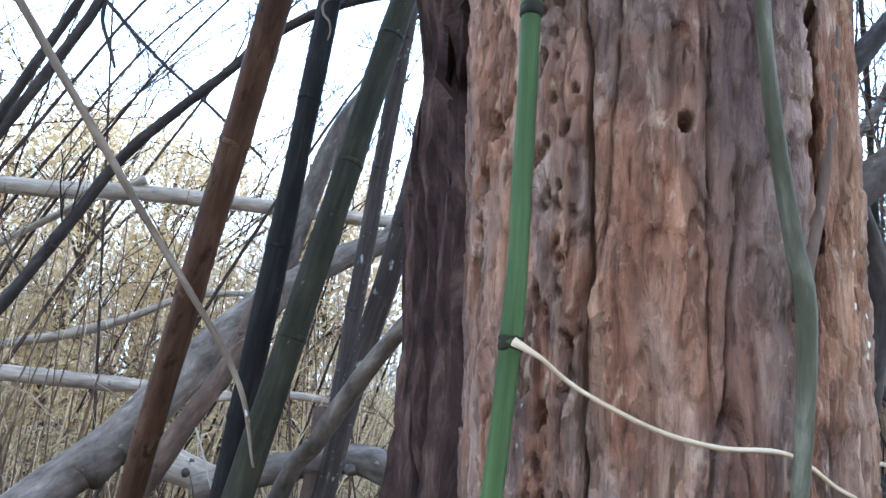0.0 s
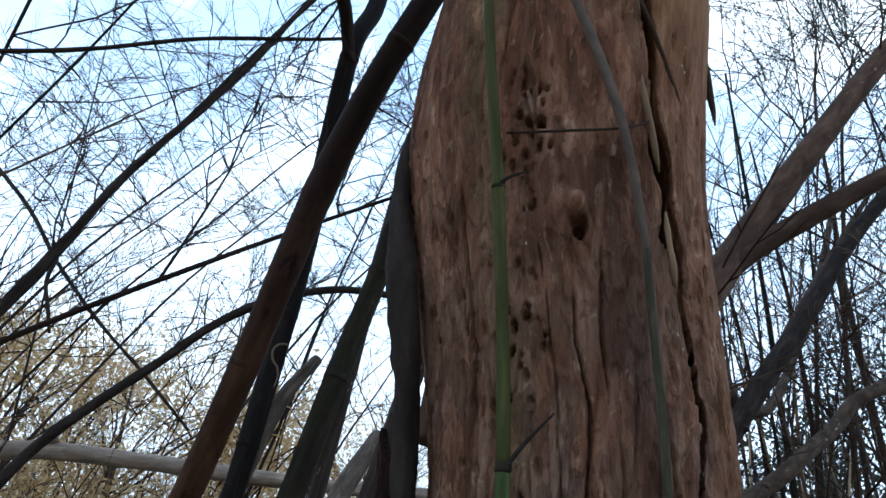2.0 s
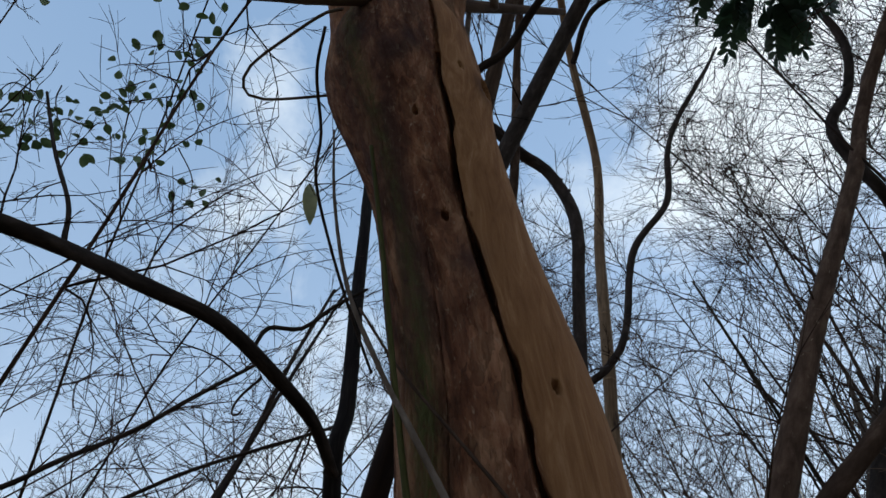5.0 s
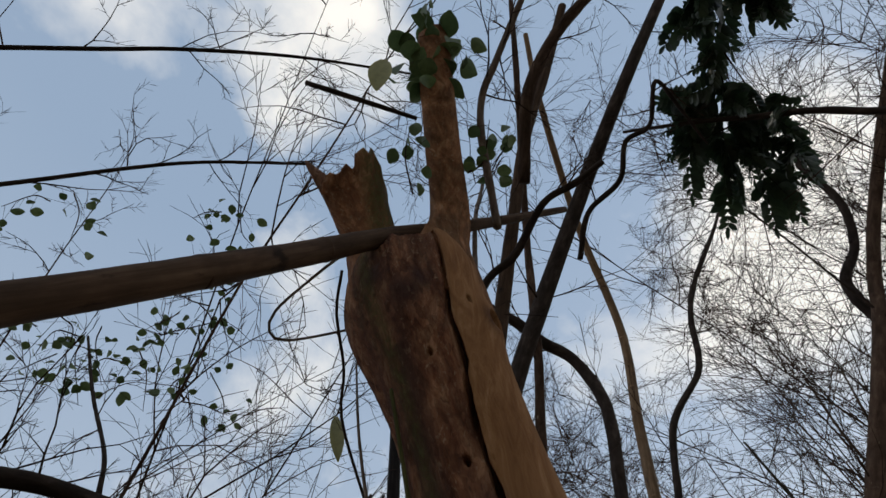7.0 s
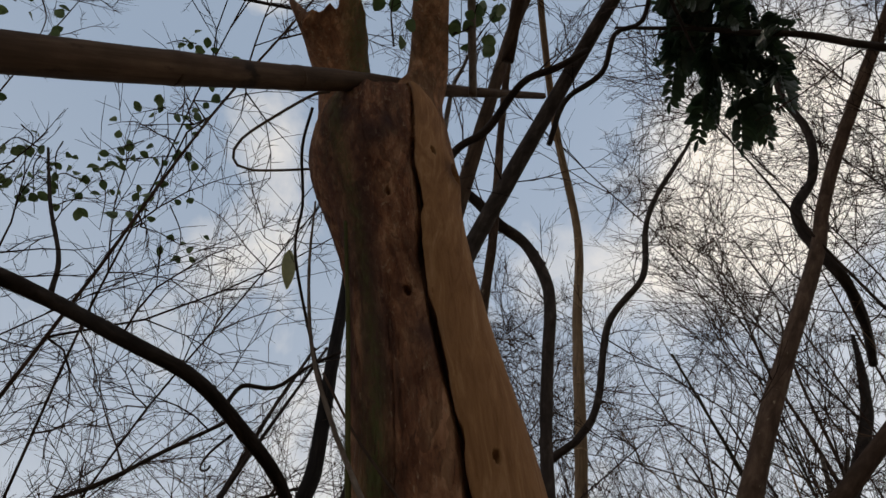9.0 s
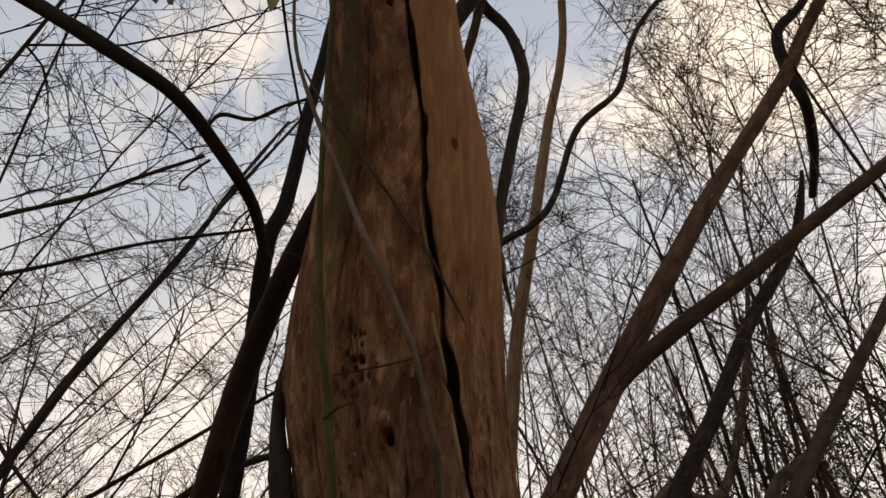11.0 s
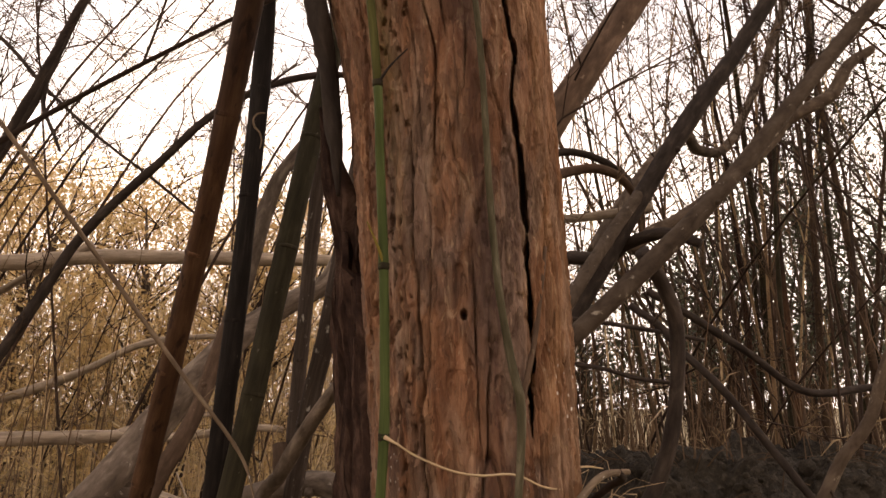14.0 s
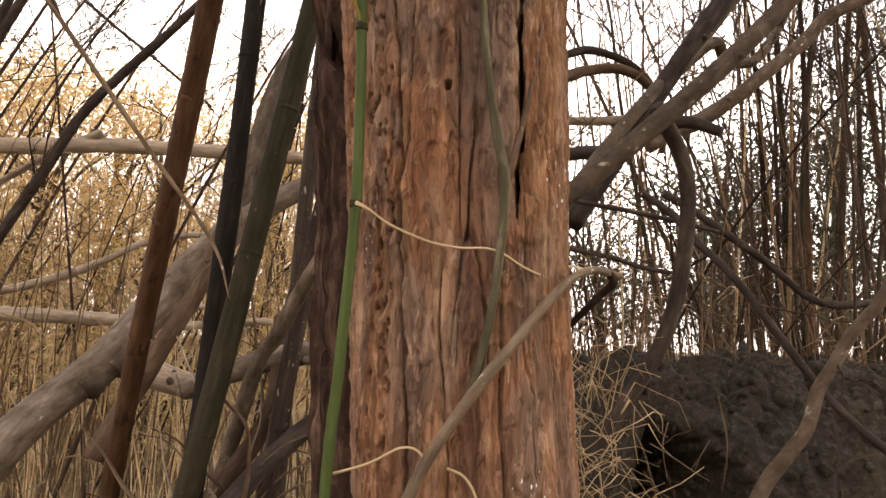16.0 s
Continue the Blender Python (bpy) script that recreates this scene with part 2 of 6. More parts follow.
    col = mixrgb(tree, math_("MULTIPLY", attr("mould"), ramp(tree, spots.outputs["Distance"], [(0.12, (1,) * 3), (0.2, (0,) * 3)])), col, (0.72, 0.68, 0.60))
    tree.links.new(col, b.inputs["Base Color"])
    b.inputs["Roughness"].default_value = 0.78
    b.inputs["Specular IOR Level"].default_value = 0.05
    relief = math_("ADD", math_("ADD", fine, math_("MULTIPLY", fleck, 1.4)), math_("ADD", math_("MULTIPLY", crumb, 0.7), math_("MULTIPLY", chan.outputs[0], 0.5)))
    rough_part = math_("SUBTRACT", 1.0, math_("MULTIPLY", attr("panel"), 0.75))
    bump(tree, b, math_("MULTIPLY", relief, rough_part), 0.9, 0.005)
    return m


TRUNK_WOOD = trunk_material()


def leaf_material(name, a, c, rough=0.5):
    m, tree, b = material(name)
    geo = tree.nodes.new("ShaderNodeNewGeometry")
    col = ramp(tree, geo.outputs["Random Per Island"], [(0.0, a), (1.0, c)])
    n = noise_tex(tree, mapped(tree, (40, 40, 40), "Object"), 1.0, 3.0)
    col = mixrgb(tree, ramp(tree, n, [(0.35, (0.35,) * 3), (0.6, (0,) * 3)]), col, tuple(0.5 * v for v in a))
    tree.links.new(col, b.inputs["Base Color"])
    b.inputs["Roughness"].default_value = rough
    tr = node(tree, "ShaderNodeBsdfTranslucent")
    tree.links.new(col, tr.inputs[0])
    mix = node(tree, "ShaderNodeMixShader", Fac=0.3)
    tree.links.new(b.outputs[0], mix.inputs[1])
    tree.links.new(tr.outputs[0], mix.inputs[2])
    tree.links.new(mix.outputs[0], tree.nodes["Material Output"].inputs[0])
    return m


DARK_LEAF = leaf_material("dark_green_leaf", (0.018, 0.035, 0.02), (0.045, 0.075, 0.035), 0.4)
IVY_LEAF = leaf_material("climber_leaf", (0.05, 0.085, 0.03), (0.13, 0.17, 0.06))
YELLOW_LEAF = leaf_material("yellowing_leaf", (0.20, 0.19, 0.06), (0.28, 0.26, 0.09))
DRY_LEAF = leaf_material("dry_leaf", (0.20, 0.135, 0.07), (0.42, 0.31, 0.17), 0.8)
GOLD_LEAF = leaf_material("golden_dry_leaf", (0.52, 0.34, 0.14), (0.76, 0.56, 0.28), 0.8)
BROWN_LEAF = leaf_material("brown_dry_leaf", (0.16, 0.10, 0.055), (0.32, 0.22, 0.125), 0.8)
FAR_LEAF = leaf_material("evergreen_leaf", (0.028, 0.035, 0.019), (0.075, 0.082, 0.043), 0.7)


def soil_material(name, dark, mid, light, leafy):
    m, tree, b = material(name)
    big = noise_tex(tree, mapped(tree, (1.3,) * 3, "Object"), 1.0, 6.0, 0.6)
    small = noise_tex(tree, mapped(tree, (38,) * 3, "Object"), 1.0, 6.0, 0.7)
    vor = node(tree, "ShaderNodeTexVoronoi", Scale=22.0)
    tree.links.new(mapped(tree, (1,) * 3, "Object"), vor.inputs["Vector"])
    col = ramp(tree, small, [(0.3, dark), (0.55, mid), (0.78, light)])
    col = mixrgb(tree, ramp(tree, big, [(0.42, (0,) * 3), (0.62, (leafy,) * 3)]), col, (0.24, 0.17, 0.095))
    tree.links.new(col, b.inputs["Base Color"])
    b.inputs["Roughness"].default_value = 0.95
    b.inputs["Specular IOR Level"].default_value = 0.15
    add = tree.nodes.new("ShaderNodeMath")
    add.operation = "ADD"
    tree.links.new(small, add.inputs[0])
    tree.links.new(vor.outputs["Distance"], add.inputs[1])
    bump(tree, b, add.outputs[0], 0.8, 0.03)
    return m


SOIL = soil_material("dark_soil", (0.008, 0.006, 0.005), (0.026, 0.020, 0.015), (0.085, 0.068, 0.050), 0.06)
LITTER = soil_material("leaf_litter_ground", (0.085, 0.068, 0.042), (0.225, 0.180, 0.112), (0.40, 0.325, 0.21), 0.6)


# ---------------------------------------------------------------- building blocks
def hashed(i, j, seed):
    s = np.sin(i * 127.1 + j * 311.7 + seed * 74.7) * 43758.5453
    return s - np.floor(s)


def vnoise(x, y, seed=0.0):
    """Smooth value noise, 0 to 1."""
    xi, yi = np.floor(x), np.floor(y)
    u, v = x - xi, y - yi
    u, v = u * u * (3 - 2 * u), v * v * (3 - 2 * v)
    a, b_ = hashed(xi, yi, seed), hashed(xi + 1, yi, seed)
    c, d = hashed(xi, yi + 1, seed), hashed(xi + 1, yi + 1, seed)
    return (a * (1 - u) + b_ * u) * (1 - v) + (c * (1 - u) + d * u) * v


def fbm(x, y, seed=0.0, octaves=4):
    out, amp = 0.0, 0.5
    for k in range(octaves):
        out = out + amp * (vnoise(x * 2**k, y * 2**k, seed + 7 * k) - 0.5)
        amp *= 0.55
    return out


class Shape:
    """Quads gathered for one mesh, with a uv in metres."""

    def __init__(self):
        self.v, self.f, self.uv, self.n = [], [], [], 0

    def add(self, verts, quads, uv):
        self.v.append(np.asarray(verts, np.float32))
        self.f.append(np.asarray(quads, np.int32) + self.n)
        self.uv.append(np.asarray(uv, np.float32))
        self.n += len(verts)

    def mesh(self, name, mat, smooth=True, weld=False):
        me = bpy.data.meshes.new(name)
        v, f, uv = np.concatenate(self.v), np.concatenate(self.f), np.concatenate(self.uv)
        corner = uv[f.ravel()].ravel()
        if weld:
            _, keep, back = np.unique(np.round(v, 5), axis=0, return_index=True, return_inverse=True)
            v, f = v[keep], back.ravel()[f].astype(np.int32)
        me.vertices.add(len(v))
        me.vertices.foreach_set("co", v.ravel())
        me.loops.add(f.size)
        me.loops.foreach_set("vertex_index", f.ravel())
        me.polygons.add(len(f))
        me.polygons.foreach_set("loop_start", np.arange(0, f.size, 4, dtype=np.int32))
        me.polygons.foreach_set("use_smooth", np.full(len(f), smooth))
        layer = me.uv_layers.new(name="UVMap")
        layer.data.foreach_set("uv", corner)
        me.update(calc_edges=True)
        me.materials.append(mat)
        return me


def spline(points, step):
    """Catmull-Rom through rows of x, y, z, r, at about that step."""
    p = np.asarray(points, float)
    q = np.vstack([2 * p[0] - p[1], p, 2 * p[-1] - p[-2]])
    rows = []
    for i in range(1, len(q) - 2):
        n = max(2, int(np.linalg.norm(q[i + 1, :3] - q[i, :3]) / step))
        t = np.linspace(0, 1, n, endpoint=False)[:, None]
        a, b_, c, d = q[i - 1], q[i], q[i + 1], q[i + 2]
        rows.append(0.5 * (2 * b_ + (c - a) * t + (2 * a - 5 * b_ + 4 * c - d) * t**2 + (3 * b_ - a - 3 * c + d) * t**3))
    out = np.vstack(rows + [p[-1:]])
    out[:, 3] = np.maximum(out[:, 3], 0.0004)
    return out


def tube(shape, path, sides=8, lump=0.0, seed=0.0, nodes=(), swell=0.12, flat=1.0, caps=True, root=None):
    """A closed tube along rows of x, y, z, r, uneven by lump, with bamboo joints at the lengths in nodes."""
    p, r = path[:, :3], path[:, 3].copy()
    t = np.gradient(p, axis=0)
    t /= np.linalg.norm(t, axis=1, keepdims=True) + 1e-9
    up = np.array([0.13, 0.98, 0.17])
    side = np.cross(t, up)
    side /= np.linalg.norm(side, axis=1, keepdims=True) + 1e-9
    other = np.cross(t, side)
    length = np.r_[0, np.cumsum(np.linalg.norm(np.diff(p, axis=0), axis=1))]
    for s in nodes:
        r = r * (1 + swell * np.exp(-(((length - s) / 0.008) ** 2)) + 0.5 * swell * np.exp(-(((length - s - 0.02) / 0.02) ** 2)))
    ang = np.linspace(0, 2 * np.pi, sides + 1)
    rr = r[:, None] * np.ones(sides + 1)
    if lump:
        a = ang.copy()
        a[-1] = 0.0
        rr = rr * (1 + lump * 2 * (fbm(np.cos(a)[None] * 1.3 + 3 + length[:, None] * 0.0, np.sin(a)[None] * 1.3 + length[:, None] / (r.mean() * 5), seed, 3)))
        rr = rr * (1 + lump * 0.8 * (vnoise(np.zeros(len(a))[None] + seed, length[:, None] / (r.mean() * 9), seed + 3) - 0.5))
    v = p[:, None] + rr[..., None] * (np.cos(ang)[None, :, None] * side[:, None] * flat + np.sin(ang)[None, :, None] * other[:, None])
    if root is not None:
        v[0] = root
    rings = v
    first = np.repeat(p[:1, None], sides + 1, 1) + 0.02 * (v[:1] - p[:1, None])
    last = np.repeat(p[-1:, None], sides + 1, 1) + 0.02 * (v[-1:] - p[-1:, None])
    if caps:
        v = np.concatenate([first, v, last])
        length = np.r_[length[0] - r[0], length, length[-1] + r[-1]]
    uu = np.broadcast_to(ang[None] * max(r.mean(), 0.004), (len(length), sides + 1))
    uv = np.stack([uu + seed * 0.37, np.broadcast_to(length[:, None] + seed * 1.7, uu.shape)], -1)
    i, j = np.meshgrid(np.arange(len(length) - 1), np.arange(sides), indexing="ij")
    k = i * (sides + 1) + j
    shape.add(v.reshape(-1, 3), np.stack([k, k + 1, k + sides + 2, k + sides + 1], -1).reshape(-1, 4), uv.reshape(-1, 2))
    return rings


def holder(name, base, label, category, group="", kind=""):
    ob = new(name)
    ob.location = base
    return tagged(ob, label, category, group, kind)


def part(name, shape, mat, parent, label="", smooth=True):
    ob = new(name, shape.mesh(name, mat, smooth, weld=name == "side_twig"))
    ob.parent = parent
    ob.matrix_parent_inverse = Matrix.Translation(-Vector(parent.matrix_basis.translation)) if parent.parent is None else Matrix()
    return tagged(ob, label) if label else ob


SEED = [0]


def branch(name, points, mat, label, category="branch", sides=12, lump=0.16, step=0.03, twigs=0, group="", twig_len=0.35):
    """A limb, stem or vine: one wood mesh, and side twigs as a part where it has them."""
    SEED[0] += 1
    rnd = random.Random(SEED[0])
    base = points[0][:3]
    thing = holder(name, base, label, category, group)
    s = Shape()
    path = spline(points, step)
    tube(s, path, sides, lump, float(SEED[0]))
    if lump > 0.1 and path[:, 3].max() > 0.03:
        for _ in range(3):
            i = rnd.randrange(len(path) // 6 + 1, len(path) - 1)
            d = Vector((rnd.uniform(-1, 1), -abs(rnd.uniform(0.3, 1)), rnd.uniform(-0.3, 1))).normalized()
            c, r = Vector(path[i, :3]), path[i, 3]
            tube(s, spline([(*(c + d * r * 0.5), r * 0.5), (*(c + d * r * 1.08), r * 0.36), (*(c + d * r * 1.3), r * 0.2)], 0.01), 8, 0.2, rnd.random() * 9)
    part("wood", s, mat, thing)
    if twigs:
        for _ in range(twigs):
            tw = Shape()
            i = rnd.randrange(len(path) // 5, len(path) - 1)
            twig(tw, rnd, path[i, :3], twig_dir(rnd, path, i), twig_len * rnd.uniform(0.5, 1.3), max(0.0014, min(0.005, path[i, 3] * 0.4)), 2)
            part("side_twig", tw, TWIG, thing)
    return thing


def fork(thing, points, mat, sides=14, lump=0.12, step=0.03, label=""):
    """A second stem growing out of a limb: a part of it."""
    SEED[0] += 1
    s = Shape()
    tube(s, spline(points, step), sides, lump, float(SEED[0]))
    return part("fork", s, mat, thing, label)


def twig_dir(rnd, path, i):
    t = Vector(path[min(i + 1, len(path) - 1), :3] - path[max(i - 1, 0), :3]).normalized()
    side = Vector((rnd.gauss(0, 1), rnd.gauss(0, 1), rnd.gauss(0.4, 0.7)))
    return (t * rnd.uniform(0.3, 1.0) + side.normalized() * 0.9).normalized()


def twig(shape, rnd, start, way, length, r, order, sides=3, droop=0.0, kids=(3, 6), least=0.0013, root=None):
    """A crooked twig whose side twigs grow out of its own rings."""
    p, d = Vector(start), Vector(way)
    rows, grow, n = [(*p, r)], [], 5 if order > 1 else 4 if order else 2
    for k in range(1, n + 1):
        d = (d + Vector((rnd.gauss(0, 0.16), rnd.gauss(0, 0.16), rnd.gauss(0, 0.13) - droop))).normalized()
        p = p + d * (length / n)
        rows.append((*p, r * (1 - 0.6 * k / n)))
        if order > 0 and k < n:
            for _ in range(1 if order > 1 else rnd.choice((1, 2, 2))):
                side = Vector((rnd.gauss(0, 1), rnd.gauss(0, 1), rnd.gauss(0.2, 0.8))).normalized()
                grow.append((k, p.copy(), (d * 0.9 + side * 0.8).normalized(), length * rnd.uniform(0.25, 0.55)))
    rings = tube(shape, np.array(rows), sides, 0.0, rnd.random() * 5, caps=False, root=root)
    for k, at, turn, ln in grow:
        twig(shape, rnd, at, turn, ln, max(r * 0.5, least), order - 1, sides, droop, (1, 2), least, rings[k])


def cane(name, points, mat, label, joints, nodemat=None, sides=14):
    """A bamboo culm: its wall, and each joint ring as a part."""
    SEED[0] += 1
    thing = holder(name, points[0][:3], label, "bamboo culm", "leaning bamboo culms")
    path = spline(points, 0.012)
    length = np.r_[0, np.cumsum(np.linalg.norm(np.diff(path[:, :3], axis=0), axis=1))]
    s = Shape()
    tube(s, path, sides, 0.07, float(SEED[0]), joints, 0.045)
    part("culm", s, mat, thing)
    for at in joints:
        i = int(np.argmin(abs(length - at)))
        if 2 < i < len(path) - 3:
            c, t, r = path[i, :3], path[i + 1, :3] - path[i - 1, :3], path[i, 3]
            t = t / np.linalg.norm(t)
            row = np.array([(*(c + t * o), r * k) for o, k in ((-0.007, 1.01), (-0.003, 1.055), (0.0, 1.045), (0.003, 1.055), (0.007, 1.01))])
            ring = Shape()
            tube(ring, row, sides, 0.03, float(SEED[0]))
            part("joint_ring", ring, nodemat or mat, thing)
    return thing


def leaf(shape, base, way, normal, length, width, lobes=0, curl=0.15):
    """One leaf blade with a folded midrib; with lobes, toothed along both edges."""
    d = Vector(way).normalized()
    n = Vector(normal)
    n = (n - d * n.dot(d)).normalized()
    s = d.cross(n)
    rows = 7 if not lobes else 11
    verts, uv = [], []
    for k in range(rows):
        t = k / (rows - 1)
        w = width * math.sin(math.pi * min(1, t * 0.93 + 0.05)) ** 0.8
        if lobes:
            w *= 1.15 if k % 2 else 0.62
        c = Vector(base) + d * (length * t) - n * (curl * length * t * t)
        for e in (-1, 0, 1):
            verts.append(c + s * (e * w / 2) + n * (abs(e) * w * 0.16) + d * (abs(e) * (0.07 * length if lobes and k % 2 else 0)))
            uv.append((e * w, t * length))
    k = np.arange(rows - 1)[:, None] * 3 + np.arange(2)[None]
    shape.add(np.array([tuple(v) for v in verts]), np.stack([k, k + 1, k + 4, k + 3], -1).reshape(-1, 4), np.array(uv))


# ---------------------------------------------------------------- ground
def build_ground():
    a = np.sinh(np.linspace(-6.2, 6.2, 170)) * (500 / np.sinh(6.2))
    x, y = np.meshgrid(a, a + 3.0, indexing="ij")
    d = np.hypot(x, y - 3)
    z = 0.12 * fbm(x * 0.7, y * 0.7, 3) * np.clip(d / 2, 0.3, 1) + 0.05 * fbm(x * 3, y * 3, 9)
    z = z + 0.9 * fbm(x * 0.03, y * 0.03, 5) * np.clip((d - 8) / 40, 0, 1)
    s, n = Shape(), len(a)
    i, j = np.meshgrid(np.arange(n - 1), np.arange(n - 1), indexing="ij")
    k = i * n + j
    s.add(np.stack([x, y, z], -1).reshape(-1, 3), np.stack([k, k + n, k + n + 1, k + 1], -1).reshape(-1, 4), np.stack([x, y], -1).reshape(-1, 2))
    ob = new("ground", s.mesh("ground", LITTER))
    tagged(ob, "brown woodland floor strewn with dry leaf litter", "ground", kind="structure")


build_ground()


def build_mound():
    xs, ys = np.linspace(0.45, 5.2, 250), np.r_[np.linspace(1.55, 3.2, 170), np.linspace(3.22, 6.0, 60)]
    x, y = np.meshgrid(xs, ys, indexing="ij")
    front = 1.75 + 0.35 * np.clip((1.5 - x) / 1.0, 0, 1) + 0.25 * fbm(x * 1.6, y * 0 + 2, 4)
    rise = np.clip((y - front) / 0.75, 0, 1)
    rise = rise * rise * (3 - 2 * rise)
    side = np.clip((x - 0.72) / 0.46, 0, 1)
    side = side * side * (3 - 2 * side)
    back = np.clip((6.0 - y) / 2.0, 0, 1)
    z = 1.05 * rise * side * back * np.clip((5.2 - x) / 1.0, 0, 1) + 0.02
    lumps = fbm(x * 2.6, y * 2.6, 11, 5) * 0.40 + fbm(x * 9, y * 9, 12, 5) * 0.17 + 0.07 * fbm(x * 26, y * 26, 13, 4)
    z = z + lumps * np.clip(rise * side * 2, 0.05, 1) * back
    rim = np.clip(rise * side * back * np.clip((5.2 - x) / 1.0, 0, 1) * 6, 0, 1)
    z = z - 0.30 * (1 - rim)
    # the burrow: soil pushed back into the bank, and a rim of crumbs round it
    hx, hz = (x - 1.12 + 0.08 * fbm(z * 7, x * 5, 17)) / 0.20, (z - 0.60 + 0.10 * fbm(x * 6, z * 3, 18)) / 0.21
    hole = np.clip(1.25 - np.hypot(hx, hz), 0, 1) ** 0.6 * (y < 2.55)
    y2 = y + 0.75 * hole
    y2 = y2 + 0.12 * fbm(x * 9, z * 9, 15, 5) * rise
    x2 = x + 0.06 * fbm(x * 6, y * 6, 21)
    s, n = Shape(), len(ys)
    i, j = np.meshgrid(np.arange(len(xs) - 1), np.arange(n - 1), indexing="ij")
    k = i * n + j
    s.add(np.stack([x2, y2, z], -1).reshape(-1, 3), np.stack([k, k + n, k + n + 1, k + 1], -1).reshape(-1, 4), np.stack([x, y], -1).reshape(-1, 2))
    tagged(new("soil_bank", s.mesh("soil_bank", SOIL)), "dark crumbly soil bank with an open burrow", "soil bank", kind="structure")

    rnd = random.Random(31)
    c, top = Shape(), np.stack([x2, y2, z], -1).reshape(-1, 3)
    good = np.nonzero((rise * side > 0.25).reshape(-1) & (y < 3.1).reshape(-1))[0]
    for _ in range(1600):
        p = top[good[rnd.randrange(len(good))]]
        r = rnd.uniform(0.006, 0.026) * rnd.uniform(0.5, 1.4) ** 2
        d = Vector((rnd.gauss(0, 1), rnd.gauss(0, 1), rnd.gauss(0, 1))).normalized() * r
        q = Vector(p) - d
        tube(c, np.array([(*(q + d * t), r * w) for t, w in ((0, 0.4), (0.5, 0.95), (1.2, 1.0), (1.8, 0.6), (2.0, 0.2))]), 6, 0.5, rnd.random() * 50)
    tagged(new("soil_clods", c.mesh("soil_clods", SOIL)), "loose dark clods of earth on the soil bank", "soil clods", kind="stuff")


build_mound()

# ---------------------------------------------------------------- the dead tree
PROFILE = np.array([(0, .21, .62, .21), (.5, .205, .65, .178), (.9, .195, .664, .160), (1.1, .181, .668, .159), (1.3, .170, .668, .160), (1.5, .161, .660, .165), (1.7, .150, .648, .168), (1.9, .137, .630, .173),
                    (2.05, .117, .613, .182), (2.2, .096, .598, .202), (2.35, .083, .585, .217), (2.5, .095, .570, .213), (2.7, .106, .548, .200), (2.9, .098, .523, .186), (3.15, .070, .485, .171), (3.45, .038, .385, .171),
                    (3.75, .005, .300, .196), (4.0, -.006, .27, .208), (4.14, 0, .33, .14)])
SPLIT = np.array([(1.36, 27), (1.41, 27.8), (1.46, 29.5), (1.6, 29.7), (1.69, 29.5), (1.77, 28.4), (1.86, 26.5), (1.92, 31), (1.98, 30), (2.05, 26.8), (2.13, 25.3), (2.19, 25.5), (2.27, 23), (2.29, 21.3), (2.38, 20.3), (2.49, 14.8),
                  (2.6, 10.8), (2.8, 9), (3.07, 7.5), (3.17, 8), (3.28, 11), (3.41, 18.5), (3.56, 20.5), (3.69, 26.5), (3.82, 30), (4.14, 33)])
CRACKS = [  # rows of height and bearing, half width, depth
    ([(0.8, -30.5), (1.03, -30.4), (1.16, -29.8), (1.27, -31.5), (1.37, -31), (1.46, -29), (1.49, -29.1), (1.58, -30), (1.62, -31), (1.70, -29), (1.82, -28)], 0.0023, 0.024),
    ([(1.72, -14.3), (1.746, -16.5), (1.828, -13.8), (1.918, -11.5), (1.99, -14), (2.06, -12.5)], 0.0014, 0.014), ([(1.84, 0.5), (1.879, 1.9), (1.931, 5), (1.98, 5.5)], 0.0013, 0.011),
    ([(1.30, 1.5), (1.354, 2.5), (1.413, 3.3), (1.474, 6.7), (1.52, 6)], 0.0015, 0.013), ([(1.70, 26.5), (1.72, 25.8), (1.785, 21.8), (1.864, 16.2), (1.95, 14)], 0.0017, 0.014),
    ([(0.9, 15), (1.02, 14.7), (1.1, 13.7), (1.202, 16.5), (1.27, 17)], 0.0019, 0.016), ([(0.95, 31), (1.064, 31.4), (1.133, 32.1), (1.175, 27.9), (1.22, 27)], 0.0015, 0.012),
    ([(1.42, -2.7), (1.491, -0.7), (1.564, 0.3), (1.63, 0.0)], 0.0012, 0.010), ([(1.92, -5.5), (1.994, -5.6), (2.061, -3.4), (2.11, -3)], 0.0014, 0.012),
    ([(1.90, -52), (1.96, -51.1), (2.02, -49.8), (2.11, -49), (2.2, -47)], 0.0018, 0.015), ([(1.68, -18.5), (1.722, -18.1), (1.77, -17)], 0.0012, 0.010), ([(1.78, -3), (1.829, -2.5), (1.93, -2.5)], 0.0010, 0.009),
    ([(0.9, -12), (1.05, -11), (1.2, -12.5), (1.3, -11)], 0.0011, 0.010), ([(2.3, -31), (2.5, -29), (2.75, -27), (3.1, -24)], 0.0013, 0.009), ([(1.1, 45), (1.25, 44), (1.4, 47), (1.6, 45)], 0.0012, 0.010),
    ([(1.75, 41), (1.9, 43), (2.05, 42), (2.2, 45)], 0.0014, 0.011), ([(1.35, -68), (1.5, -66), (1.6, -61), (1.72, -60), (1.85, -61)], 0.0024, 0.018)]
HOLES = [(-6.3, 1.525, .0056), (29, 2.735, .0085), (-9, 2.108, .0075), (-17.7, 2.241, .0065), (42.5, 3.625, .008), (65, 3.59, .022), (-5.5, 3.44, .007), (-4.6, 3.141, .009), (-66, 1.50, .010), (-62, 1.545, .009), (-70, 1.46, .008)]


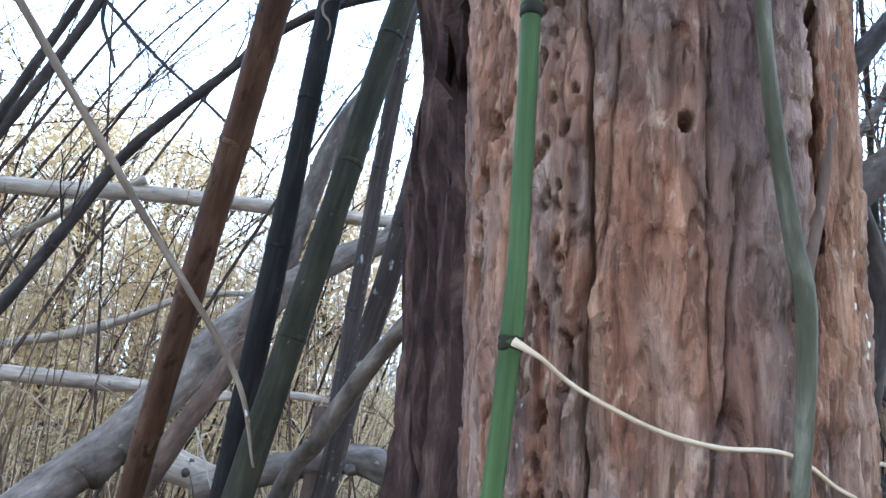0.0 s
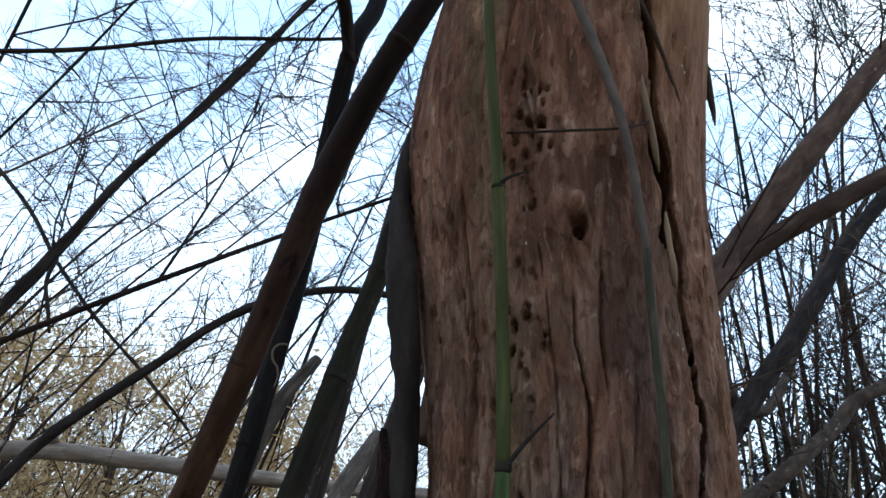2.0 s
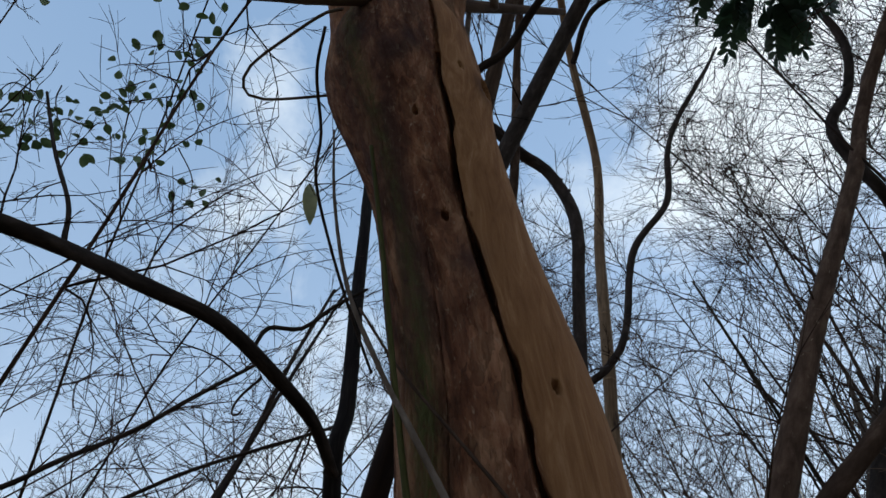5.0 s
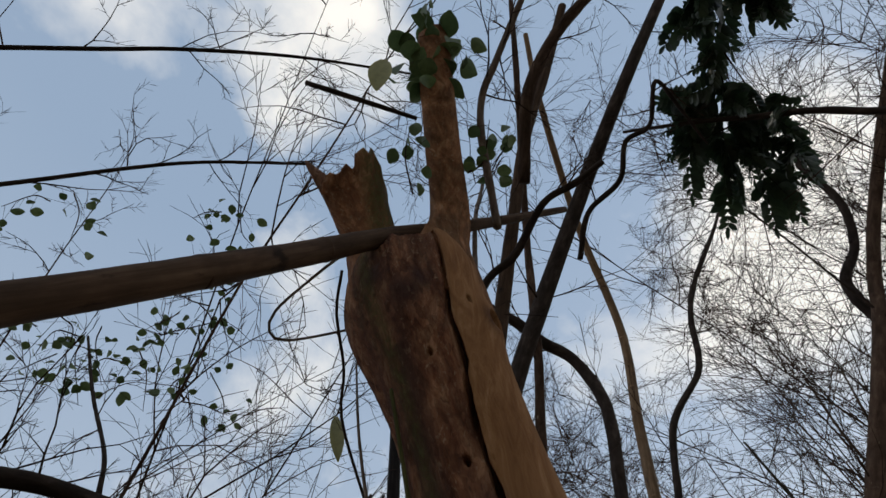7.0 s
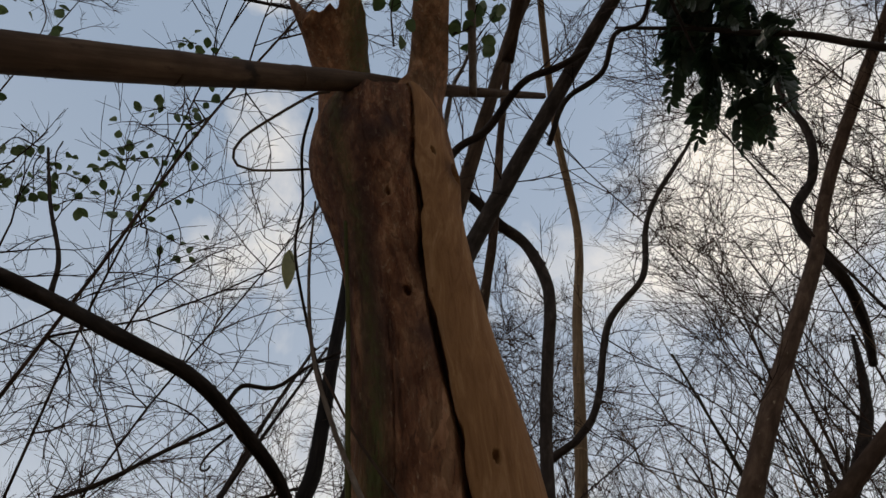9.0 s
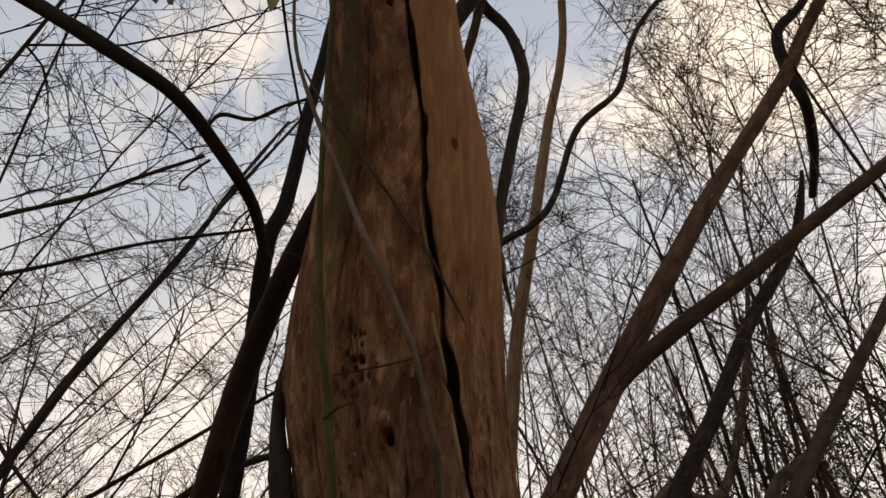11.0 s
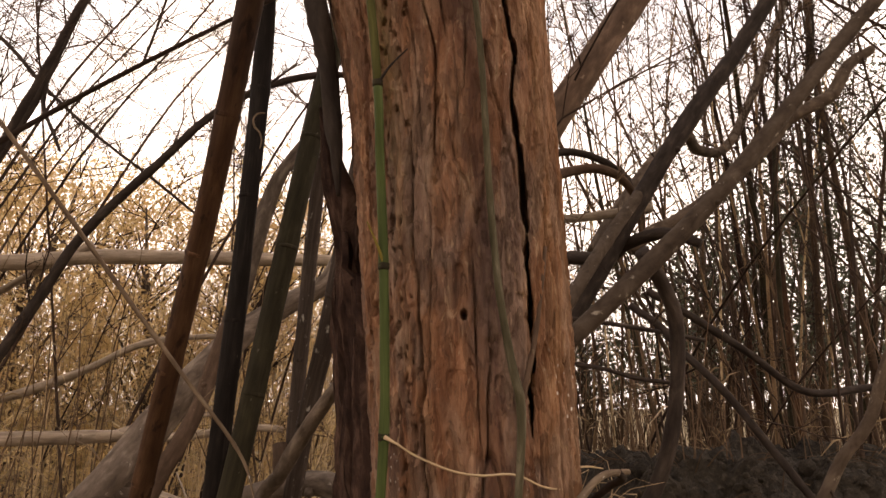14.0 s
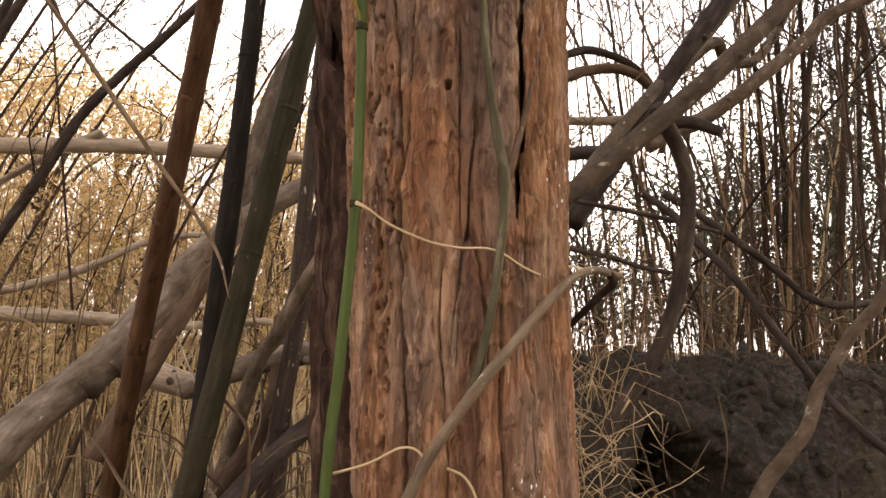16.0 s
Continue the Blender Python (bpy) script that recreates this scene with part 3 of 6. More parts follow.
def sprinkle(d, bearing, Z, R, marks):
    """Press small marks into the wood: bearing, height, half width, half height, depth, lean; a sharp upper rim and a soft lower one."""
    zc, bc = Z[:, 0], bearing[0]
    for b0, z0, w, h, deep, lean in marks:
        r0, r1 = np.searchsorted(zc, (z0 - 1.3 * h, z0 + 1.3 * h))
        reach = 1.4 * w / 0.17 * 57.3 + 1
        cols = np.nonzero(abs(bc - b0) < reach)[0]
        if r1 - r0 < 2 or len(cols) < 2:
            continue
        box = np.ix_(range(r0, r1), cols)
        dz = Z[box] - z0
        u = ((bearing[box] - b0) * np.pi / 180 * R[box] - lean * dz) / w
        rad = np.hypot(u, dz / h)
        d[box] -= deep * np.clip((1 - rad) / 0.3, 0, 1) * (0.55 + 0.45 * np.clip(dz / h, -1, 1))


def build_trunk(thing):
    th = np.radians(np.r_[np.linspace(-102, 102, 356), np.linspace(106, 254, 34)])
    th = np.r_[th, th[0] + 2 * np.pi]
    zz = np.r_[np.linspace(-0.05, 0.9, 40), np.linspace(0.905, 2.3, 430), np.linspace(2.305, 4.14, 250)]
    T, Z = np.meshgrid(th, zz)
    A = np.where(T > np.pi, T - 2 * np.pi, T)
    A[:, -1] = A[:, 0]
    bearing = np.degrees(A)
    cx, fy, R = (np.interp(Z, PROFILE[:, 0], PROFILE[:, k]) for k in (1, 2, 3))
    ker = np.ones(41) / 41
    for arr in (cx, fy, R):
        col = np.convolve(np.pad(arr[:, 0], 20, "edge"), ker, "valid")
        arr[:] = col[:, None]
    ca, sa = np.cos(A), np.sin(A)
    # broad swellings, then fibres along the grain, then crumbled patches
    d = 0.012 * fbm(sa * 2.2 + 5, ca * 2.2 + Z * 1.5, 1, 3)
    arc = A * 0.17 + 0.012 * np.sin(Z * 3 + A)
    warp = 0.022 * fbm(arc * 16, Z * 9, 18, 3)
    up = np.clip((Z - 1.75) / 0.5, 0, 1)
    calm = 1 - 0.6 * up
    d += 0.0060 * calm * fbm((arc + warp) * 34, Z * 3.6, 2, 3)
    d += 0.0032 * calm * fbm((arc + warp) * 110, Z * 14, 3, 3)
    # flaked plates with sharp rims
    plate = fbm((arc + warp) * 30, Z * 7 + 3, 19, 3) * 7 + 20
    step = np.clip((plate - np.floor(plate) - 0.5) / 0.10, 0, 1)
    d += 0.0046 * (0.4 + 0.6 * calm) * (step - plate + np.floor(plate))
    plate = fbm((arc + 2 * warp) * 62, Z * 17, 29, 2) * 6 + 20
    d += 0.0030 * calm * (np.clip((plate - np.floor(plate) - 0.45) / 0.15, 0, 1) - plate + np.floor(plate))
    # fine drying checks
    for f, zf, lim, deep, sd in ((30, 1.5, 0.94, 0.008, 4), (52, 2.6, 0.94, 0.005, 44), (21, 1.1, 0.96, 0.012, 54)):
        ridge = 1 - abs(2 * vnoise((arc + 0.6 * warp) * f, Z * zf, sd) - 1)
        d -= deep * calm * np.clip((ridge - lim) / (1 - lim), 0, 1) * np.clip(2.6 * vnoise(arc * 9, Z * 4.5, sd + 10) - 0.8, 0, 1)
    split = np.interp(Z, SPLIT[:, 0], SPLIT[:, 1])
    right = np.clip((bearing - split) / 3.0, 0, 1) * np.clip((100 - bearing) / 15, 0, 1)
    panel = right * np.clip((Z - 2.2) / 0.35, 0, 1)
    lowright = np.clip((bearing - split) / 14.0, 0, 1) * np.clip((100 - bearing) / 15, 0, 1) * np.clip((2.3 - Z) / 0.2, 0, 1) * np.clip((Z - 0.9) / 0.4, 0, 1)
    d = d * (1 - 0.80 * panel) + 0.009 * panel + 0.003 * lowright
    d += 0.030 * np.exp(-(((bearing + 75) / 35) ** 2) - ((Z - 3.74) / 0.16) ** 2) + 0.020 * np.exp(-(((bearing - 66) / 16) ** 2) - ((Z - 3.60) / 0.08) ** 2)
    d += 0.014 * np.exp(-(((bearing + 12) / 18) ** 2) - ((Z - 3.70) / 0.10) ** 2) - 0.020 * np.exp(-(((bearing + 80) / 40) ** 2) - ((Z - 3.32) / 0.2) ** 2)
    # pitted, worm-eaten strip
    rnd = random.Random(12)
    marks = []
    for _ in range(150):  # worm pits beside the green cane
        z0 = rnd.uniform(1.05, 2.34)
        b0 = float(np.interp(z0, [1.0, 1.4, 1.6, 1.8, 2.0, 2.15, 2.3], [-45, -41, -40, -37, -33, -27, -20])) + rnd.gauss(0, 5)
        w = rnd.uniform(0.0022, 0.0056)
        marks.append((b0, z0, w, w * rnd.uniform(1.2, 2.4), rnd.uniform(0.009, 0.018), rnd.gauss(0, 0.2)))
    for _ in range(60):
        w = rnd.uniform(0.002, 0.005)
        marks.append((rnd.uniform(-85, -50), rnd.uniform(1.0, 2.4), w, w * rnd.uniform(1.5, 4), 0.011, rnd.gauss(0, 0.2)))
    for _ in range(260):  # lens-shaped scars where flakes came away
        w = rnd.uniform(0.003, 0.010)
        marks.append((rnd.uniform(-75, 75), rnd.uniform(0.85, 2.45), w, w * rnd.uniform(2.0, 5.5), rnd.uniform(0.0025, 0.0070), rnd.gauss(0, 0.16)))
    for _ in range(46):  # raised knots and lips of grain
        w = rnd.uniform(0.003, 0.007)
        marks.append((rnd.uniform(-60, 60), rnd.uniform(0.9, 2.4), w, w * rnd.uniform(1.5, 4), -rnd.uniform(0.002, 0.004), rnd.gauss(0, 0.3)))
    for _ in range(26):
        w = rnd.uniform(0.002, 0.004)
        marks.append((rnd.uniform(-70, 20), rnd.uniform(2.4, 3.9), w, w * 1.6, 0.008, 0.0))
    sprinkle(d, bearing, Z, R, marks)
    # the long split and the drying cracks
    wob = 0.9 * fbm(Z * 9, Z * 0 + 1, 41) * 3
    open_ = np.interp(Z, [1.34, 1.38, 1.46, 1.55, 1.62, 1.70, 1.80, 1.86, 1.95, 2.06, 2.12, 2.20, 2.29, 2.31, 2.6, 3.0, 3.4, 3.7, 4.1], [0, .0025, .0045, .0035, .002, .0045, .0042, .0010, .0042, .003, .0105, .013, .0095, .004, .0042, .0045, .0055, .005, .002])
    off = abs((bearing - split - wob) * np.pi / 180 * R)
    open_ = open_ * (0.55 + 0.9 * vnoise(Z * 17, Z * 0 + 4, 43))
    off = off + 0.0028 * fbm(Z * 60, bearing * 0.15, 47, 3)
    slot = np.clip((1.25 - off / np.maximum(open_, 1e-4)) / 0.3, 0, 1) * (Z > 1.34)
    for rows, w, depth in CRACKS:
        rows = np.array(rows)
        c = np.interp(Z, rows[:, 0], rows[:, 1]) + 2.2 * fbm(Z * 14, Z * 0 + rows[0, 1], 51)
        ends = np.clip((Z - rows[0, 0]) / 0.06, 0, 1) * np.clip((rows[-1, 0] - Z) / 0.06, 0, 1)
        d -= depth * ends * np.clip(1.4 - abs((bearing - c) * np.pi / 180 * R) / w, 0, 1)
    for b_, z0, r in HOLES:
        u, w = (bearing - b_) * np.pi / 180 * R / r, (Z - z0) / (r * 1.35)
        d -= min(0.045, r * 5) * np.clip((1.05 - np.hypot(u, w)) / 0.35, 0, 1)
    u, w = (bearing + 9.5) * np.pi / 180 * R, Z - 2.135
    d += 0.022 * np.exp(-((u / 0.011) ** 2) - ((w / 0.016) ** 2)) + 0.012 * np.exp(-(((u + 0.025) / 0.02) ** 2) - (((w + 0.02) / 0.03) ** 2))
    hook = (bearing + 27) * np.pi / 180 * R
    d += 0.006 * np.exp(-((hook / 0.006) ** 2) - (((Z - 1.40) / 0.02) ** 2))
    rr = R + d
    rr = rr * np.where(Z > 4.0, 1 - 0.75 * np.clip((Z - 4.02) / 0.12, 0, 1) ** 2, 1)
    X, Y = cx + rr * sa + 0.022 * slot, fy + R - rr * ca + 0.095 * slot
    # the crotch between the two limbs is hollowed
    Zc = Z - 0.16 * np.exp(-(((X - 0.03) / 0.05) ** 2)) * np.clip((Z - 3.93) / 0.1, 0, 1)
    s, n = Shape(), len(th)
    i, j = np.meshgrid(np.arange(len(zz) - 1), np.arange(n - 1), indexing="ij")
    k = i * n + j
    s.add(np.stack([X, Y, Zc], -1).reshape(-1, 3), np.stack([k, k + 1, k + n + 1, k + n], -1).reshape(-1, 4), np.stack([A * 0.17, Z], -1).reshape(-1, 2))
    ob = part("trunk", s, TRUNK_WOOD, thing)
    moss = 0.75 * np.exp(-(((bearing + 44) / 11) ** 2)) * np.clip((Z - 2.3) / 0.4, 0, 1) * (1 - 0.7 * np.clip((Z - 2.7) / 0.4, 0, 1)) + 0.5 * np.exp(-(((bearing + 38) / 6) ** 2)) * np.clip((Z - 1.6) / 0.3, 0, 1)
    mould = np.clip((vnoise(arc * 22, Z * 9, 61) - 0.45) * 3, 0, 1) * np.clip((bearing - 14) / 6, 0, 1) * np.clip((1.5 - Z) / 0.15, 0, 1)
    mould = mould + 0.9 * np.exp(-(((bearing + 51) / 2.0) ** 2)) * np.exp(-(((Z - 1.30) / 0.03) ** 2))
    for b0, z0, r in ((35.6, 2.406, 0.008), (37, 2.38, 0.006), (24, 2.0, 0.008), (26, 1.885, 0.010), (-27, 2.09, 0.004)):
        mould = mould + 1.5 * np.exp(-(((bearing - b0) * np.pi / 180 * R / r) ** 2) - ((Z - z0) / (r * 1.6)) ** 2)
    # a darker band just left of the climber stem, fading out by 2.3 m
    dark_mask = np.exp(-(((bearing - np.interp(Z, [0.9, 1.3, 1.6, 1.9, 2.2], [-3, 4, 7, 6, 2])) / 7) ** 2)) * np.clip((2.3 - Z) / 0.3, 0, 1)
    dark_mask = 0.55 * dark_mask * np.clip(0.4 + 1.6 * vnoise(arc * 18, Z * 3, 71), 0, 1)
    # left side tinted darker above 2.5 m, in noisy upright streaks
    dark_mask = np.maximum(dark_mask, 0.75 * np.clip((-bearing - 2) / 30, 0, 1) * np.clip((Z - 2.5) / 0.5, 0, 1) * np.clip(1.8 * vnoise(arc * 26, Z * 2.6, 73) - 0.1, 0, 1))
    for b0, z0, r in ((-12, 3.66, 0.045), (6, 3.70, 0.03), (-30, 3.78, 0.05), (2, 3.02, 0.03), (60, 3.58, 0.025)):
        dark_mask = np.maximum(dark_mask, 0.85 * np.exp(-(((bearing - b0) * np.pi / 180 * R / r) ** 2) - ((Z - z0) / (r * 1.5)) ** 2))
    for name, arr in (("panel", np.maximum(panel, 0.30 * lowright)), ("upper", 0.80 * np.clip((Z - 1.75) / 0.6, 0, 1)), ("moss", moss), ("mould", mould), ("dark_mask", dark_mask)):
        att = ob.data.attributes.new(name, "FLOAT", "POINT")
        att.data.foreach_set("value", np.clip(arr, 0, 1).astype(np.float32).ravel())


def limb_mesh(points, sides, lump, seed, jag=0.0):
    s = Shape()
    path = spline(points, 0.012)
    tube(s, path, sides, lump, seed)
    if jag:
        v = s.v[0].reshape(-1, sides + 1, 3)
        v[-1] = v[-2]
        a = np.linspace(0, 2 * np.pi, sides + 1)
        a[-1] = 0
        t = path[-1, :3] - path[-4, :3]
        t = t / np.linalg.norm(t)
        tooth = jag * (np.clip(np.cos(a - 0.1), 0, 1) ** 10 + 0.26 * (hashed(np.arange(sides + 1) % sides // 2, 0, seed) - 0.5) + 0.42 * np.clip(np.cos(a - 2.8), 0, 1) ** 1.5 - 0.1)
        for k in range(1, 14):
            v[-1 - k] += t * (tooth * (1 - k / 14))[:, None]
        v[-1] = v[-2] * 0.25 + (v[-2].mean(0) - t * 0.05) * 0.75
    return s


tree = holder("dead_tree", (0.18, 0.83, 0), "dead barkless tree trunk, cracked and worm-holed, with a broken top", "tree")
build_trunk(tree)
STUMP = [(-0.06, 0.48, 3.80, 0.140), (-0.10, 0.44, 4.08, 0.108), (-0.115, 0.39, 4.20, 0.094), (-0.135, 0.33, 4.32, 0.105), (-0.15, 0.285, 4.41, 0.125)]
stump = part("broken_limb", limb_mesh(STUMP, 56, 0.34, 3.0, 0.34), TRUNK_WOOD, tree, "snapped limb stump, mossy, with splintered top")
LIMB = [(0.06, 0.52, 3.70, 0.165), (0.085, 0.47, 3.94, 0.130), (0.12, 0.44, 4.10, 0.094), (0.175, 0.40, 4.28, 0.074), (0.21, 0.24, 4.56, 0.070), (0.25, 0.06, 4.85, 0.074), (0.28, -0.05, 5.05, 0.078), (0.29, -0.10, 5.14, 0.06)]
limb = part("upper_limb", limb_mesh(LIMB, 32, 0.10, 5.0, 0.06), TRUNK_WOOD, tree)
for ob, m0, p0 in ((stump, 0.85, 0.25), (limb, 0.12, 0.3)):
    co = np.empty(len(ob.data.vertices) * 3, np.float32)
    ob.data.vertices.foreach_get("co", co)
    co = co.reshape(-1, 3)
    for name, arr in (("panel", p0 * np.ones(len(co))), ("upper", 0.9 * np.ones(len(co))), ("moss", m0 * np.clip((co[:, 0] + 0.125) / 0.05, 0, 1)), ("mould", np.zeros(len(co))), ("dark_mask", np.zeros(len(co)))):
        att = ob.data.attributes.new(name, "FLOAT", "POINT")
        att.data.foreach_set("value", np.clip(arr, 0, 1).astype(np.float32))


def ragged_slab(a, c, low, tops, thick, seed):
    """A plate of rotten bark standing between two plan points, ragged at its edges and splintered on top."""
    s = Shape()
    nu, nv = 16, 150
    u, v = np.meshgrid(np.linspace(0, 1, nu), np.linspace(0, 1, nv), indexing="ij")
    top = np.interp(u, np.linspace(0, 1, len(tops)), tops) + 0.06 * (hashed(np.floor(u * 15), 0, seed) - 0.5)
    z = low + (top - low) * v
    edge = 0.010 * fbm(z * 14, u * 0 + seed, 7, 3) * np.where(u < 0.5, 1, -1) * abs(2 * u - 1) ** 3
    rough = 0.045 * fbm(u * 6, z * 9, seed, 5) - 0.016 * np.clip((1 - abs(2 * vnoise(u * 7, z * 2.2, seed + 3) - 1) - 0.8) / 0.2, 0, 1)
    bow = 0.022 * np.sin(np.pi * u) + rough * np.clip(abs(1 - abs(2 * u - 1)) * 6, 0.2, 1)
    d = np.array(c) - np.array(a)
    n = np.array((d[1], -d[0])) / np.hypot(*d)
    n = n if n[1] < 0 else -n
    for side in (1, -1):
        x = a[0] + d[0] * u + n[0] * (bow + side * thick / 2) + 2.5 * edge + 0.10 * np.clip(1.5 - z, -0.5, 0) + 0.05 * np.clip(1.5 - z, 0, 0.6)
        y = a[1] + d[1] * u + n[1] * (bow + side * thick / 2)
        i, j = np.meshgrid(np.arange(nu - 1), np.arange(nv - 1), indexing="ij")
        k = i * nv + j
        f = np.stack([k, k + nv, k + nv + 1, k + 1], -1).reshape(-1, 4)
        s.add(np.stack([x, y, z], -1).reshape(-1, 3), f if side > 0 else f[:, ::-1], np.stack([u * 0.09, z], -1).reshape(-1, 2))
    front, back = s.v[0].reshape(nu, nv, 3), s.v[1].reshape(nu, nv, 3)
    for rows in ((front[0], back[0]), (back[-1], front[-1]), (back[:, -1], front[:, -1])):
        m = len(rows[0])
        k = np.arange(m - 1)
        s.add(np.concatenate(rows), np.stack([k, k + 1, k + m + 1, k + m], -1), np.concatenate([np.stack([np.zeros(m), r[:, 2]], -1) for r in rows]))
    return s


for a, c, tops, sd in (((-0.046, 0.95), (-0.022, 0.91), (1.44, 1.56, 1.50, 1.58, 1.46), 5.0), ((-0.040, 0.90), (0.000, 0.86), (1.84, 1.93, 1.83, 1.80, 1.70), 6.0), ((-0.014, 0.86), (0.014, 0.82), (1.60, 1.68, 1.62, 1.57, 1.52), 7.0)):
    part("bark_slab", ragged_slab(a, c, 0.0, tops, 0.012, sd), RED_SLAB, tree, "dark rotten bark slab with splintered top")
strip = Shape()
tube(strip, spline([(-0.118, 0.78, 2.34, 0.006), (-0.120, 0.77, 2.24, 0.014), (-0.102, 0.77, 2.10, 0.018), (-0.074, 0.78, 1.96, 0.017), (-0.058, 0.79, 1.84, 0.013), (-0.05, 0.80, 1.74, 0.003)], 0.01), 12, 0.5, 21.0)
part("bark_strip", strip, DARK_BARK, tree, "loose hanging strip of dark bark")
flap = Shape()
tube(flap, spline([(0.300, 0.745, 2.66, 0.003), (0.312, 0.745, 2.61, 0.012), (0.317, 0.745, 2.53, 0.014), (0.322, 0.745, 2.47, 0.012), (0.324, 0.745, 2.42, 0.002)], 0.008), 10, 0.6, 33.0, flat=0.5)
part("bark_strip", flap, GREY_BARK, tree, "ragged flake of bark standing off the wood")
for b0, z0, z1, r in ((-4.5, 2.20, 2.33, 0.0038), (-3.8, 2.06, 2.15, 0.0036), (-4.2, 2.42, 2.54, 0.003)):
    rows = []
    for z in np.linspace(z0, z1, 6):
        cx, fy, R = (float(np.interp(z, PROFILE[:, 0], PROFILE[:, k])) for k in (1, 2, 3))
        a = radians(float(np.interp(z, SPLIT[:, 0], SPLIT[:, 1])) + b0)
        R2 = R + 0.006 + (0.018 if b0 > 0 else 0)
        rows.append((cx + R2 * math.sin(a), fy + R - R2 * math.cos(a), z, r * (1.0 if z0 < z < z1 else 0.25)))
    s = Shape()
    tube(s, spline(rows, 0.01), 8, 0.35, z0)
    part("splinter", s, TAN_CANE, tree, "pale splinter of wood along the split")

# ---------------------------------------------------------------- stems and tendrils on the trunk
GREEN = [(0.005, 0.66, 0.0), (0.008, 0.668, 0.6), (0.012, 0.66, 1.0), (0.022, 0.655, 1.17), (0.032, 0.652, 1.36), (0.031, 0.652, 1.48), (0.028, 0.648, 1.6), (0.021, 0.635, 1.74), (0.016, 0.615, 1.85), (0.002, 0.603, 1.99),
         (-0.017, 0.588, 2.14), (-0.037, 0.578, 2.28), (-0.052, 0.574, 2.41), (-0.064, 0.566, 2.58), (-0.072, 0.545, 2.8), (-0.08, 0.52, 3.1), (-0.09, 0.45, 3.4)]
cane_r = lambda z: 0.0068 - 0.0010 * max(0, z - 1.6)
gstem = holder("green_stem", GREEN[0], "slender fresh green cane growing up the dead trunk", "plant stem")
s = Shape()
gp = spline([(*p, max(0.0045, cane_r(p[2]))) for p in GREEN], 0.01)
gl = np.r_[0, np.cumsum(np.linalg.norm(np.diff(gp[:, :3], axis=0), axis=1))]
joints_z = [0.75, 1.08, 1.361, 1.592, 1.848, 2.13, 2.4, 2.7]
gj = [float(np.interp(z, gp[:, 2], gl)) for z in joints_z]
cut = int(abs(gp[:, 2] - 1.848).argmin())
tube(s, gp[: cut + 1], 12, 0.04, 2.0, gj[:5], 0.10)
part("cane", s, GREEN_CANE, gstem)
s = Shape()
tube(s, gp[cut:], 12, 0.06, 3.0, [j - gl[cut] for j in gj[5:]], 0.10)
part("upper_cane", s, MOSSY_CANE, gstem, "older mossy olive upper cane")
for z, dx, up, mat in ((1.592, -0.024, 0.060, YELLOW_SHOOT), (1.848, 0.042, 0.055, DARK_BARK), (2.13, 0.03, 0.02, DARK_BARK)):
    x, y = (float(np.interp(z, gp[:, 2], gp[:, k])) for k in (0, 1))
    s = Shape()
    tube(s, spline([(x, y - 0.004, z, 0.0026), (x + dx * 0.4, y - 0.010, z + up * 0.45, 0.0018), (x + dx, y - 0.008, z + up, 0.001)], 0.004), 6, 0.1, z)
    part("side_shoot", s, mat, gstem)
for z in joints_z[2:6]:
    c, r = gp[abs(gp[:, 2] - z).argmin(), :3], gp[abs(gp[:, 2] - z).argmin(), 3]
    row = np.array([(*c[:2], c[2] + o, r * k) for o, k in ((-0.005, 1.05), (-0.002, 1.22), (0.001, 1.12), (0.004, 1.2), (0.006, 1.02))])
    s = Shape()
    tube(s, row, 12, 0.1, z)
    part("joint_ring", s, OLIVE_CANE, gstem)

climber = branch("dead_climber", [(x, y - (0.008 if z < 2.5 else 0.0), z, r) for (x, y, z), r in zip([(0.166, 0.655, 1.112), (0.183, 0.658, 1.146), (0.202, 0.662, 1.23), (0.213, 0.664, 1.316), (0.217, 0.664, 1.40), (0.206, 0.659, 1.452), (0.19, 0.652, 1.545), (0.183, 0.647, 1.617), (0.176, 0.64, 1.715), (0.167, 0.628, 1.9),
                                             (0.147, 0.606, 2.096)],
                                            [.0054, .0054, .0052, .0053, .0064, .0058, .0055, .0053, .0051, .0048, .0047])], GREYGREEN,
       "thin grey-green dead climber stem clinging to the trunk", "plant stem", sides=10, lump=0.10, step=0.012)
fork(climber, [(0.150, 0.600, 2.08, .0045), (0.121, 0.578, 2.216, .0054), (0.082, 0.563, 2.33, .0058), (0.023, 0.552, 2.473, .0058), (-0.037, 0.552, 2.644, .0055), (-0.10, 0.545, 2.82, .005), (-0.16, 0.55, 3.05, .0046), (-0.20, 0.58, 3.4, .004), (-0.22, 0.62, 3.8, .003)], GREY_BARK, 10, 0.14, 0.012, "bleached grey upper stem of the climber")
fork(climber, [(0.218, 0.668, 1.395, .004), (0.241, 0.68, 1.478, .0042), (0.258, 0.692, 1.562, .004), (0.27, 0.70, 1.634, .003)], BROWN_BARK, 8, 0.2, 0.01, "short brown side stem")
branch("thin_vine", [(-0.14, 0.60, 3.02, .0028), (-0.061, 0.578, 2.822, .003), (0.033, 0.551, 2.634, .0032), (0.125, 0.567, 2.475, .0032), (0.188, 0.605, 2.363, .003), (0.241, 0.66, 2.258, .003), (0.28, 0.73, 2.1, .0025)], BROWN_BARK,
       "thin brown vine slanting across the trunk", "vine", sides=7, lump=0.1, step=0.015)
